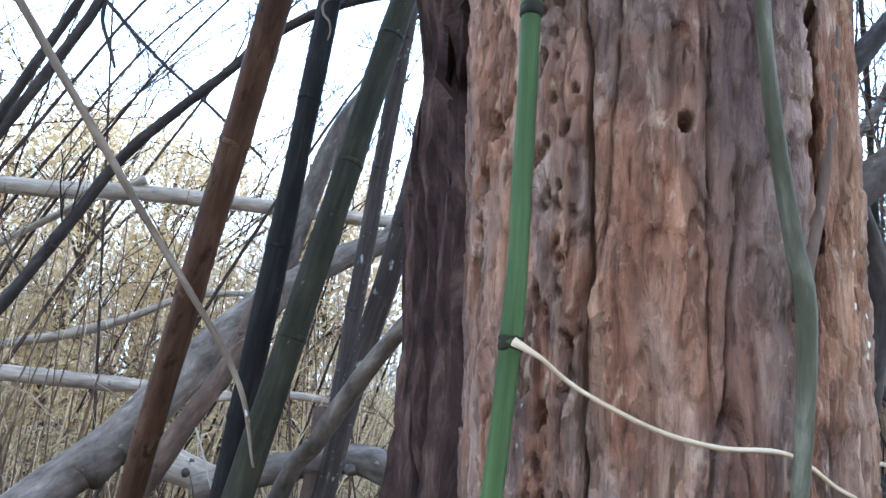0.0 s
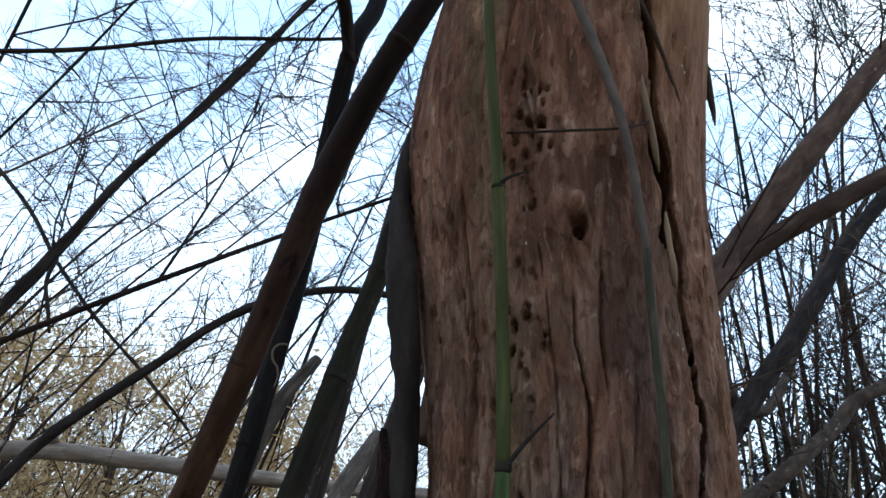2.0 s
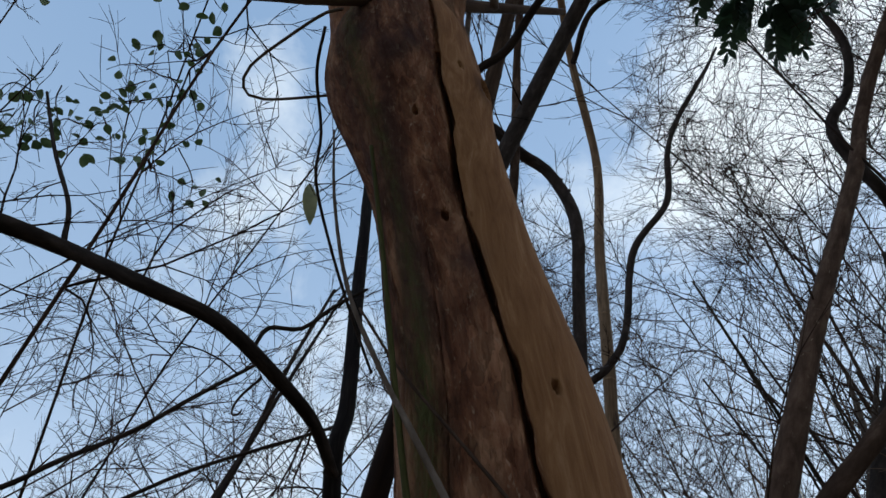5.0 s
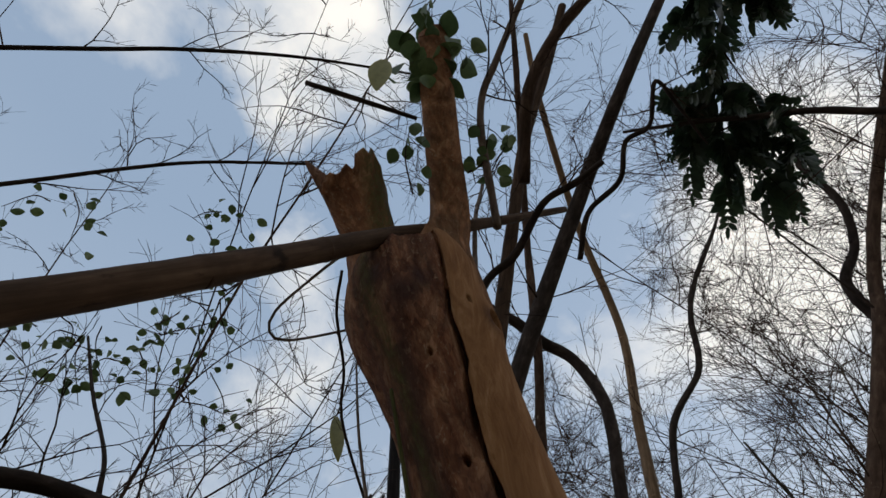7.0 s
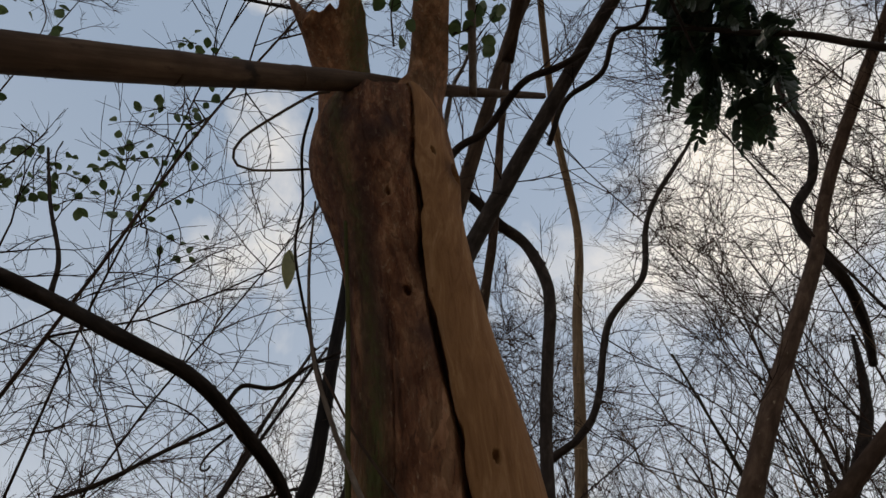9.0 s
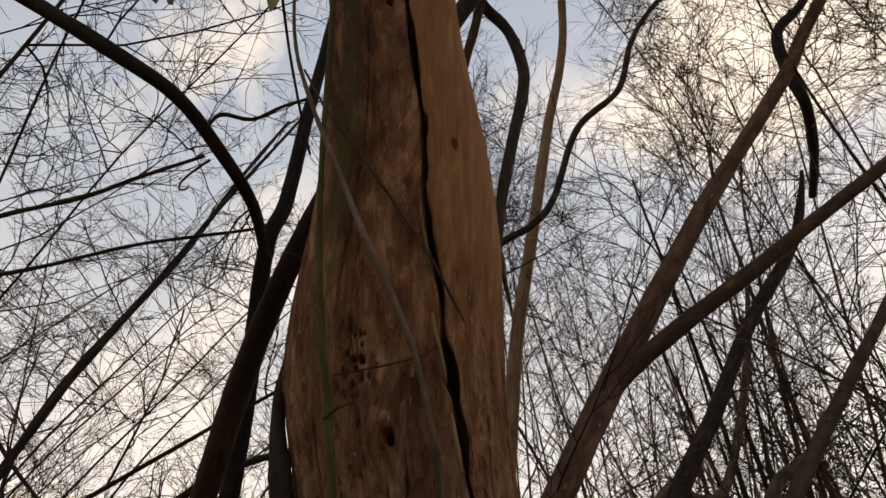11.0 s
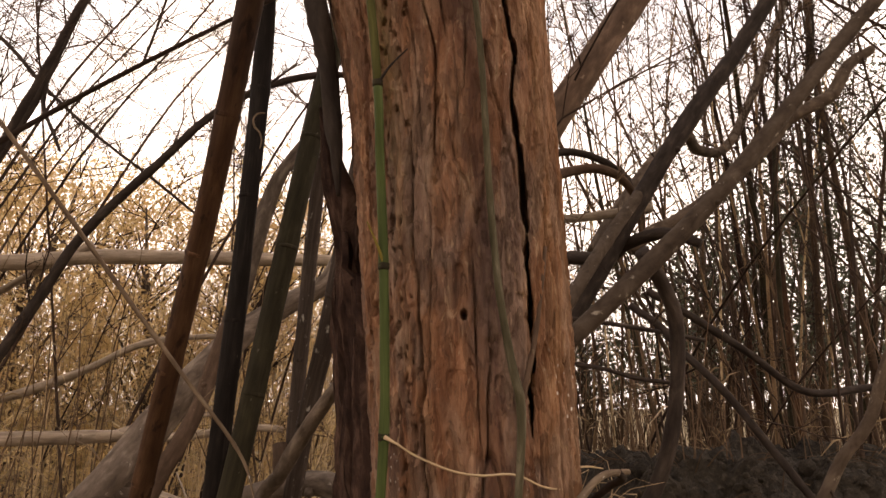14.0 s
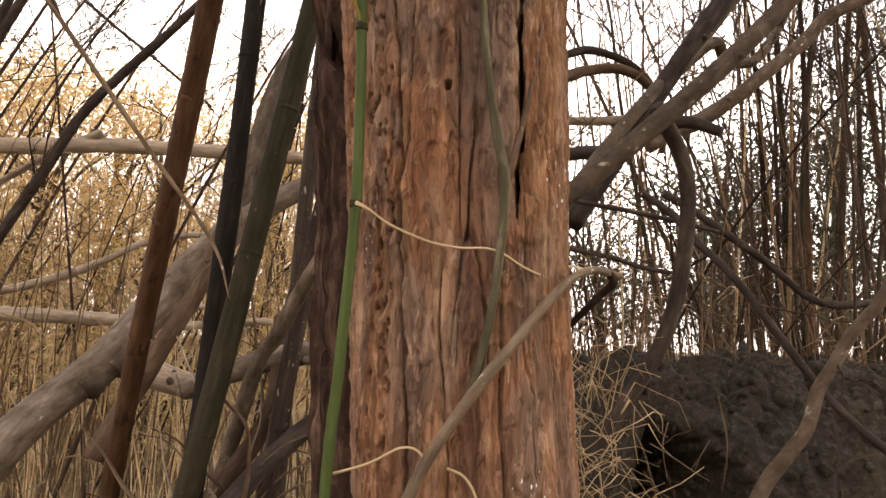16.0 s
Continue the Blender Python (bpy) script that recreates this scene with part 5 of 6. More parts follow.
branch("thin_branch", [(1.4, 3.15, 2.0, .02), (1.64, 3.2, 1.88, .0205), (1.98, 3.27, 1.69, .021), (2.32, 3.33, 1.48, .022), (2.74, 3.4, 1.5, .022), (3.2, 3.5, 1.55, .018)], DARK_BARK, "dark branch sagging above the soil bank", "branch", twigs=4, twig_len=0.3)
branch("thin_branch", [(0.55, 2.4, 1.62, .0095), (0.72, 2.4, 1.58, .0098), (0.89, 2.4, 1.55, .0094), (1.04, 2.4, 1.51, .009), (1.21, 2.4, 1.49, .008)], DARK_BARK, "thin level dark branch", "branch", sides=8, twigs=3, twig_len=0.25)
branch("near_limb", [(1.62, 1.4, 2.0, .012), (1.42, 1.5, 1.54, .014), (1.36, 1.54, 1.36, .0155), (1.292, 1.58, 1.256, .016), (1.257, 1.6, 1.18, .017), (1.213, 1.62, 1.10, .018), (1.185, 1.63, 1.0, .019), (1.15, 1.66, 0.93, .0195), (1.07, 1.7, 0.78, .020), (0.95, 1.75, 0.4, .022), (0.90, 1.78, 0.0, .024)], SMOOTH_BARK, "slim grey young stem rising in front of the soil bank", "sapling", sides=14, twigs=2, twig_len=0.15)
for rows in ([(0.871, 1.95, 0.905, .0022), (0.924, 1.93, 0.875, .002), (0.986, 1.92, 0.835, .0018), (1.048, 1.93, 0.80, .001)], [(0.79, 1.90, 0.98, .0022), (0.826, 1.88, 0.89, .002), (0.851, 1.88, 0.805, .0018), (0.876, 1.9, 0.74, .001)], [(1.07, 1.90, 1.06, .0024), (1.075, 1.86, 0.92, .0022), (1.055, 1.86, 0.78, .001)],
             [(0.93, 1.95, 0.97, .002), (0.90, 1.92, 0.90, .0018), (0.91, 1.91, 0.80, .001)]):
    branch("dead_rootlet", rows, STICK_BARK, "pale dead rootlet hanging over the burrow", "rootlet", sides=6, lump=0.15, step=0.012, twigs=2, group="rootlets over the burrow", twig_len=0.06)
for rows in ([(0.795, 1.83, 1.045, .004), (0.826, 1.82, 0.995, .005), (0.862, 1.83, 0.95, .001)], [(0.81, 1.84, 1.04, .004), (0.861, 1.83, 1.002, .0045), (0.869, 1.84, 0.942, .001)]):
    s = Shape()
    tube(s, spline(rows, 0.012), 6, 0.1, rows[0][0], flat=0.4)
    part("dry_blade", s, STRAW, droop, "bleached dry leaf blade")
cane("bamboo_culm", [(0.66, 3.0, 0.0, .048), (0.70, 3.0, 1.8, .046), (0.72, 3.0, 2.8, .044), (0.76, 3.0, 3.14, .043), (0.87, 3.0, 3.82, .042), (1.08, 3.0, 4.72, .041), (1.36, 3.1, 5.9, .040), (1.62, 2.98, 6.99, .038), (1.60, 2.37, 8.06, .036), (1.59, 1.31, 9.09, .033), (1.68, 0.74, 9.81, .028)], TAN_CANE, "tall pale tan bamboo culm behind the trunk", [0.5, 1.1, 1.7, 2.3, 2.9, 3.45, 4.0, 4.6, 5.2, 5.8, 6.4, 7.0, 7.6, 8.2])
branch("twisting_vine", [(0.55, 2.7, 3.9, .024), (0.74, 2.7, 4.26, .024), (0.98, 2.7, 4.45, .024), (1.16, 2.7, 4.71, .024), (1.43, 2.7, 5.41, .025), (1.84, 2.7, 5.91, .025), (2.08, 2.7, 6.56, .025), (2.36, 2.7, 7.08, .024), (2.94, 2.7, 7.91, .02), (3.24, 2.7, 8.37, .012)], DARK_BARK, "dark twisting climber vine against the sky", "vine", sides=10, twigs=8, twig_len=0.7)
branch("twisting_vine", [(0.40, 1.75, 2.6, .024), (0.5, 1.72, 3.32, .026), (0.58, 1.72, 3.77, .027), (0.68, 1.72, 4.2, .029), (0.77, 1.72, 4.63, .031), (0.73, 1.72, 5.03, .031), (0.59, 1.65, 5.17, .031), (0.47, 1.57, 5.32, .030), (0.33, 1.45, 5.36, .027)], DARK_BARK, "thick dark vine curving behind the trunk", "vine", sides=12, twigs=3)
branch("slanting_pole", [(0.02, 1.15, 2.4, .046), (0.10, 1.28, 3.5, .046), (0.18, 1.36, 4.06, .046), (0.38, 1.45, 4.69, .046), (0.94, 1.15, 5.6, .046), (1.50, 0.6, 6.2, .042), (2.04, 0.2, 6.84, .036)], DARK_BARK, "dark slanting pole rising behind the trunk", "pole", lump=0.06, twigs=6, twig_len=0.6)
cane("bamboo_culm", [(0.0, 1.2, 2.0, .036), (0.08, 1.2, 3.2, .036), (0.17, 1.22, 4.05, .036), (0.32, 1.15, 4.64, .036), (0.57, 0.9, 5.33, .035), (0.79, 0.67, 5.88, .034), (1.07, 0.43, 6.39, .032), (1.35, 0.12, 6.87, .028)], OLD_CANE, "brown bamboo culm standing behind the dead tree", [0.6, 1.2, 1.8, 2.4, 3.0, 3.6, 4.2, 4.8, 5.4])
branch("slender_sapling", [(0.2, 1.85, 2.4, .028), (0.33, 1.78, 4.05, .027), (0.54, 1.58, 5.03, .026), (0.71, 1.31, 5.88, .024), (0.95, 0.47, 6.77, .022), (1.11, 0.01, 7.45, .018)], BROWN_BARK, "slender upright brown stem behind the trunk", "sapling", twigs=10, twig_len=0.6)
branch("thin_vine", [(0.20, 0.55, 4.0, .010), (0.30, 0.62, 4.7, .010), (0.44, 0.85, 5.6, .010), (0.6, 0.95, 6.4, .008)], GREY_BARK, "thin grey vine stem rising past the limb", "vine", sides=8, twigs=5, twig_len=0.4)
branch("bamboo_twig", [(-2.6, -0.6, 5.15, .014), (-1.89, -0.43, 5.55, .013), (-1.35, -0.28, 5.8, .012), (-0.99, -0.19, 5.91, .0115), (-0.42, -0.02, 6.0, .0095), (0.19, 0.2, 6.0, .007)], DARK_BARK, "thin jointed bamboo shoot arching overhead", "bamboo", sides=8, lump=0.03, twigs=12, twig_len=0.6)
branch("bamboo_twig", [(-2.8, 0.0, 5.0, .016), (-2.08, 0.18, 5.36, .0145), (-1.88, 0.23, 5.47, .013), (-1.15, 0.38, 5.76, .011), (-0.48, 0.57, 5.87, .008)], DARK_BARK, "thin jointed bamboo shoot arching overhead", "bamboo", sides=8, lump=0.03, twigs=12, twig_len=0.6)
branch("broken_branch", [(-0.23, -0.12, 4.51, .010), (-0.07, -0.04, 4.46, .0095), (0.13, 0.06, 4.395, .007)], DARK_BARK, "dark snapped branch beside the upper limb", "branch", sides=8)
branch("curved_limb", [(0.34, 0.5, 4.3, .016), (0.4, 0.19, 4.76, .016), (0.54, 0.02, 4.98, .015), (0.72, -0.17, 5.19, .014), (0.88, -0.36, 5.37, .012)], GREY_BARK, "thin grey limb curving past the upper limb", "limb", sides=9, twigs=5, twig_len=0.4)
branch("curved_limb", [(0.62, 0.7, 5.2, .03), (0.75, 0.35, 5.49, .034), (0.97, 0.14, 5.75, .033), (1.24, -0.01, 5.97, .030), (1.52, -0.13, 6.16, .027), (1.81, -0.27, 6.33, .022)], BROWN_BARK, "brown limb bending over the clearing", "limb", sides=12, twigs=6, twig_len=0.5)
branch("looping_tendril", [(-0.14, 0.36, 4.05, .005), (-0.2, 0.35, 4.02, .005), (-0.33, 0.4, 3.98, .0048), (-0.44, 0.45, 3.93, .0047), (-0.47, 0.5, 3.9, .0046), (-0.42, 0.54, 3.89, .0045), (-0.21, 0.56, 3.91, .0043), (-0.14, 0.54, 3.9, .004)], GREY_BARK, "thin looping climber tendril on the broken trunk", "tendril", sides=7, lump=0.05)
branch("looping_tendril", [(-0.2, 0.35, 3.91, .0048), (-0.24, 0.45, 3.84, .0048), (-0.25, 0.59, 3.74, .0047), (-0.28, 0.69, 3.65, .0046), (-0.26, 0.84, 3.52, .0045), (-0.22, 0.98, 3.37, .0045), (-0.18, 1.07, 3.24, .004)], DARK_BARK, "thin looping climber tendril on the broken trunk", "tendril", sides=7, lump=0.05, twigs=3, twig_len=0.25)
branch("climber_stem", [(0.75, 0.95, 4.75, .014), (0.85, 0.8, 4.9, .0135), (1.03, 0.69, 4.95, .013), (1.1, 0.54, 5.04, .0125), (1.23, 0.49, 5.06, .012), (1.3, 0.31, 5.14, .011), (1.45, 0.5, 5.2, .009), (1.6, 0.72, 5.24, .006)], DARK_BARK, "crooked dark climber stem under the leaves", "vine", sides=9, twigs=4, twig_len=0.3)
branch("climber_stem", [(0.20, 0.95, 4.5, .019), (0.31, 0.88, 4.63, .0185), (0.45, 0.83, 4.7, .018), (0.62, 0.66, 4.8, .0175), (0.78, 0.61, 4.83, .0165), (0.93, 0.55, 4.87, .014)], DARK_BARK, "dark curved climber stem behind the limb", "vine", sides=10, twigs=4, twig_len=0.4)
branch("bamboo_twig", [(3.0, 0.7, 4.7, .022), (2.42, 0.68, 5.09, .0205), (2.17, 0.67, 5.28, .019), (1.92, 0.69, 5.42, .0165), (1.72, 0.69, 5.52, .013), (1.3, 0.7, 5.65, .008)], DARK_BARK, "thin dark shoot reaching over the clearing", "bamboo", sides=8, twigs=8, twig_len=0.5)


# ---------------------------------------------------------------- leaves
def leafy(name, stems, mat, label, size, count, seed, spread, lobes=0, hang=0.5, group=""):
    """A leafy spray: thin stalks, each with leaves."""
    rnd = random.Random(seed)
    thing = holder(name, stems[0][0], label, "foliage", group)
    st, lv = Shape(), Shape()
    for a, b_ in stems:
        a, b_ = Vector(a), Vector(b_)
        mid = (a + b_) / 2 + Vector((rnd.gauss(0, 0.03), rnd.gauss(0, 0.03), 0.04))
        path = spline([(*a, 0.004), (*mid, 0.003), (*b_, 0.0015)], 0.02)
        tube(st, path, 5)
        for _ in range(count):
            i = rnd.randrange(len(path) // 6, len(path))
            c = Vector(path[i, :3]) + Vector((rnd.gauss(0, spread), rnd.gauss(0, spread), rnd.gauss(0, spread)))
            tube(st, np.array([(*path[i, :3], 0.0012), (*c, 0.0008)]), 3)
            d = Vector((rnd.gauss(0, 0.7), rnd.gauss(0, 0.7), rnd.gauss(-hang, 0.4))).normalized()
            leaf(lv, c, d, (rnd.gauss(0, 0.5), rnd.gauss(0, 0.5), 1), size * rnd.uniform(0.6, 1.25), size * (0.42 if not lobes else 0.5) * rnd.uniform(0.8, 1.2) * (2.0 if hang < 0.2 else 1.0), lobes, rnd.uniform(0.05, 0.3))
    tagged(part("stalks", st, TWIG, thing), kind="stuff")
    tagged(part("leaves", lv, mat, thing), kind="stuff")
    return thing


def fronds(name, stems, mat, label, size, count, seed):
    """A hanging clump of compound leaves: stalks, and leaflets two by two along each leaf rib."""
    rnd = random.Random(seed)
    thing = holder(name, stems[0][0], label, "foliage", "hanging clumps")
    st, lv = Shape(), Shape()
    for a, b_ in stems:
        a, b_ = Vector(a), Vector(b_)
        path = spline([(*a, 0.005), (*((a + b_) / 2 + Vector((0, 0, 0.05))), 0.004), (*b_, 0.002)], 0.02)
        tube(st, path, 5)
        for _ in range(count):
            c = Vector(path[rnd.randrange(len(path) // 5, len(path)), :3])
            d = ((b_ - a).normalized() * 0.6 + Vector((rnd.gauss(0, 0.7), rnd.gauss(0, 0.6), rnd.gauss(-0.45, 0.35)))).normalized()
            flat = Vector((rnd.gauss(0, 0.4), rnd.gauss(0, 0.4), 1)).normalized()
            side = d.cross(flat).normalized()
            ln = size * rnd.uniform(0.6, 1.2)
            tip = c + d * ln - Vector((0, 0, 0.12 * ln))
            tube(st, np.array([(*c, 0.002), (*((c + tip) / 2 + Vector((0, 0, 0.03 * ln))), 0.0015), (*tip, 0.001)]), 3)
            for k in range(7):
                p = c.lerp(tip, 0.22 + 0.12 * k)
                w = ln * (0.42 - 0.035 * k) * rnd.uniform(0.8, 1.15)
                for e in (-1, 1):
                    leaf(lv, p, side * e + d * 0.75 + Vector((0, 0, rnd.gauss(-0.2, 0.2))), flat, w, w * 0.52, 0, rnd.uniform(0.05, 0.3))
            leaf(lv, tip, d, flat, ln * 0.24, ln * 0.08)
    tagged(part("stalks", st, TWIG, thing), kind="stuff")
    tagged(part("leaves", lv, mat, thing), kind="stuff")
    return thing


fronds("hanging_foliage", [((2.0, -0.17, 5.85), (1.72, 0.25, 5.86)), ((2.0, -0.17, 5.85), (1.92, 0.40, 5.72)), ((2.0, -0.1, 5.85), (2.15, 0.15, 5.65))], DARK_LEAF, "dark green hanging clump of narrow compound leaves", 0.28, 12, 6)
fronds("hanging_foliage", [((1.95, 0.4, 5.75), (1.85, 1.0, 5.52)), ((1.95, 0.4, 5.75), (2.18, 0.9, 5.38)), ((1.9, 0.5, 5.7), (2.02, 1.05, 5.42)), ((1.9, 0.5, 5.7), (1.70, 0.80, 5.68))], DARK_LEAF, "dark green hanging clump of narrow compound leaves", 0.30, 14, 5)
leafy("climber_foliage", [((0.26, 0.0, 4.9), (0.18, -0.12, 5.05)), ((0.28, -0.02, 4.98), (0.41, -0.04, 5.02)), ((0.24, 0.1, 4.75), (0.14, -0.05, 4.9)), ((0.28, -0.05, 5.05), (0.32, -0.2, 5.25))], IVY_LEAF, "green climber leaves crowning the upper limb", 0.10, 12, 7, 0.04, hang=0.1)
leafy("climber_foliage", [((0.28, 0.3, 4.4), (0.42, 0.19, 4.65)), ((0.35, 0.4, 4.5), (0.52, 0.3, 4.75)), ((0.06, 0.3, 4.3), (0.10, 0.15, 4.6))], IVY_LEAF, "scattered small climber leaves behind the limb", 0.06, 9, 8, 0.05, hang=0.1)
for k, (x, y, z) in enumerate([(-1.2, 1.05, 5.09), (-1.21, 1.37, 4.9), (-1.5, 1.14, 4.88), (-1.78, 0.85, 4.87), (-1.73, 1.0, 4.83), (-0.89, 0.64, 5.37), (-1.08, 0.92, 5.2), (-1.64, 0.97, 4.91), (-1.61, 0.33, 5.16), (-1.22, 1.14, 5.03)]):
    leafy("creeper_foliage", [((x, y, z + 0.25), (x + 0.1, y + 0.1, z - 0.15)), ((x - 0.1, y, z + 0.2), (x - 0.15, y - 0.1, z - 0.1))], IVY_LEAF, "small green creeper leaves on thin hanging stems", 0.05, 8, 20 + k, 0.06, hang=0.1, group="creeper sprays")
for base, way, ln, w, lab in [((-0.33, 0.80, 3.80), (0.08, -0.05, -1), 0.21, 0.045, "long yellow-green leaf hanging on a thin twig"), ((0.06, -0.14, 4.52), (-0.25, 0.35, -0.8), 0.17, 0.085, "yellow-green leaf hanging beside the upper limb")]:
    s, st = Shape(), Shape()
    leaf(s, base, way, (0.3, -1, 0.3), ln, w, 0, 0.05)
    ob = holder("hanging_leaf", base, lab, "leaf")
    part("blade", s, YELLOW_LEAF, ob)
    tube(st, spline([(base[0] + 0.04, base[1] + 0.03, base[2] + 0.25, 0.002), (*base, 0.0015)], 0.03), 4)
    part("stalk", st, TWIG, ob)

# dry tangle low behind the culms, and the straw tuft beside the trunk
rnd = random.Random(77)
tang = holder("dry_tangle", (-0.3, 1.95, 0.7), "tangle of dry curling vines at the culms' feet", "dry vines")
for k in range(74):
    p = Vector((rnd.uniform(-0.56, -0.06), rnd.gauss(2.02, 0.12), rnd.uniform(0.1, 0.75)))
    d = Vector((rnd.gauss(0.1, 0.5), rnd.gauss(0, 0.3), 1)).normalized()
    peel = k % 3 == 0
    r0 = rnd.uniform(0.008, 0.017) if peel else rnd.uniform(0.003, 0.009)
    rows = [(*p, r0 * 0.6)]
    for n in range(5):
        d = (d + Vector((rnd.gauss(0, 0.28), rnd.gauss(0, 0.2), rnd.gauss(-0.1, 0.25)))).normalized()
        p = p + d * rnd.uniform(0.06, 0.14)
        rows.append((*p, r0 * rnd.uniform(0.6, 1.1) * (1 - n / 6)))
    s = Shape()
    tube(s, spline(rows, 0.02), 7, 0.25, float(k), flat=0.35 if peel else 1.0)
    part("peeling_strip" if peel else "vine", s, (BROWN_BARK, STICK_BARK, PALE_WOOD, BROWN_REED)[k % 4], tang)
tuft = holder("straw_tuft", (0.62, 1.45, 0.0), "tuft of bent dry straw-coloured grass", "grass tuft")
s = Shape()
for _ in range(230):
    p = Vector((rnd.gauss(0.53, 0.065), rnd.gauss(1.55, 0.12), rnd.uniform(0.25, 1.14)))
    d = Vector((rnd.gauss(0, 0.5), rnd.gauss(0, 0.4), 1)).normalized()
    r0 = rnd.uniform(0.0018, 0.0042)
    rows = [(*p, r0)]
    for k in range(4):
        d = (d + Vector((rnd.gauss(0, 0.5), rnd.gauss(0, 0.4), rnd.gauss(-0.2 * k, 0.4)))).normalized()
        p = p + d * rnd.uniform(0.03, 0.085)
        rows.append((*p, r0 * (1 - k / 5)))
    tube(s, np.array(rows), 4, 0.0, rnd.random(), flat=0.4)
tagged(part("straw", s, STRAW, tuft), kind="stuff")


# ---------------------------------------------------------------- thicket
STEMS = {}


def planted(ob, kind, x, y, turn, scale):
    """Stand a stem on the ground, turned away from the glade round the big trunk."""
    for k in range(24):
        m = pose(x, y, -0.02, 0, 0, turn + 15 * k) @ Matrix.Scale(scale, 4)
        row = [m @ p for p in STEMS[kind.name]]
        row += [(a + b_) / 2 for a, b_ in zip(row, row[1:])]
        if not any(p.y < 1.2 and abs(p.x) < 1.0 and p.z < 4.6 for p in row):
            break
    ob.matrix_basis = m


def sapling(seed, height, r, lean, nt, tl, order=2, mat=TWIG, label="", bent=0.5, first=0.18):
    """A bare young stem with fine twigs all along its upper part."""
    rnd = random.Random(seed)
    thing = holder("thicket_sapling", (0, 0, 0), label or "bare slender sapling with fine twigs in the thicket", "sapling", "thicket saplings")
    st = Shape()
    p, d, rows = Vector((0, 0, 0)), Vector((lean, 0, 1)).normalized(), []
    n = 12
    for k in range(n + 1):
        rows.append((*p, r * (1 - 0.85 * k / n)))
        d = (d + Vector((rnd.gauss(lean * bent * 0.15, 0.05), rnd.gauss(0, 0.05), 0))).normalized()
        p = p + d * (height / n)
    path = spline(rows, height / 40)
    STEMS[thing.name] = [Vector(row[:3]) for row in rows]
    tube(st, path, 7, 0.05, seed)
    for _ in range(nt):
        i = int(len(path) * rnd.uniform(first, 0.97))
        a = rnd.uniform(0, 6.28)
        way = Vector((math.cos(a), math.sin(a), rnd.uniform(0.5, 1.5))).normalized()
        tw = Shape()
        twig(tw, rnd, path[i, :3], way, tl * rnd.uniform(0.4, 1.2) * (1.15 - 0.6 * i / len(path)), max(0.0046, path[i, 3] * 0.48), order, 3, 0.02, least=0.0026)
        part("side_twig", tw, mat, thing)
    part("stem", st, mat, thing)
    return thing


rnd = random.Random(5)
kinds = [sapling(100 + k, h, r, ln, nt, tl, 2, mat) for k, (h, r, ln, nt, tl, mat) in enumerate([
    (5.5, .011, 0.12, 13, 0.9, TWIG), (7.0, .013, 0.25, 14, 1.0, TWIG), (4.6, .009, 0.35, 12, 0.8, TWIG), (8.5, .016, 0.15, 16, 1.1, TWIG), (6.2, .011, 0.55, 13, 0.9, TWIG), (5.0, .010, -0.1, 12, 0.8, BROWN_REED), (6.0, .012, 0.3, 12, 1.0, BROWN_REED)])]
tall = [sapling(130 + k, h, r, ln, nt, tl, 2, TWIG, "tall bare sapling arching overhead with fine twigs", 1.3, 0.38) for k, (h, r, ln, nt, tl) in enumerate([(8.5, .009, 0.28, 24, 1.3), (9.5, .011, 0.4, 26, 1.4), (7.5, .009, 0.5, 22, 1.2)])]
ring = []
for k in range(36):
    a = (rnd.uniform(-0.12, 0.20) + (0.92 * (k % 2))) * math.pi
    d = rnd.uniform(3.4, 6.5)
    x = math.cos(a) * d
    ring.append((x, max(0.9, 1.4 + math.sin(a) * d * 0.9), (rnd.uniform(0, 75) if rnd.random() < 0.5 else rnd.uniform(95, 175)) if x < 0 else rnd.uniform(-10, 100)))
for k in range(8):
    ring.append((rnd.uniform(2.2, 5.5), rnd.uniform(1.4, 4.5), rnd.uniform(-20, 90)))
for k in range(9):
    ring.append((rnd.uniform(1.8, 6.0), rnd.uniform(2.6, 5.5), rnd.uniform(-20, 220)))
for k in range(9):
    ring.append((rnd.uniform(-5.0, -1.6), rnd.uniform(2.2, 4.5), rnd.uniform(-60, 120)))
for k, (x, y, turn) in enumerate(ring):
    ob = tall[k] if k < 3 else copy_thing(tall[k % 3 if k < 44 else 0], Matrix())
    planted(ob, tall[k % 3 if k < 44 else 0], x, y, turn, rnd.uniform(0.8, 1.15) if k < 44 else rnd.uniform(1.1, 1.5))
canopy = [sapling(140 + k, h, r, ln, nt, tl, 2, TWIG, "tall bare sapling with a high crown of fine twigs", 1.0, 0.6) for k, (h, r, ln, nt, tl) in enumerate([(8.0, .011, 0.03, 34, 1.5), (9.0, .012, 0.05, 38, 1.6)])]
for k in range(22):
    ob = canopy[k] if k < 2 else copy_thing(canopy[k % 2], Matrix())
    ob.matrix_basis = pose(rnd.uniform(2.3, 4.6) if k < 13 else rnd.uniform(0.8, 3.2), rnd.uniform(0.8, 3.2) if k < 13 else rnd.uniform(3.2, 5.2), -0.02, 0, 0, rnd.uniform(60, 250)) @ Matrix.Scale(rnd.uniform(0.8, 1.1), 4)
spots = []
for k in range(56):
    x = rnd.uniform(-6.5, -0.2) if k % 2 else rnd.uniform(-9, 8)
    y = rnd.uniform(3.6, 8.5) if k % 3 else rnd.uniform(6, 13)
    if abs(x) < 0.9 and y < 4.6:
        continue
    spots.append((x, y))
for k in range(11):
    spots.append((rnd.uniform(2.0, 5.0), rnd.uniform(3.9, 6.6)))
for k in range(14):
    spots.append((rnd.uniform(1.2, 7.5), rnd.uniform(3.4, 9.5)))
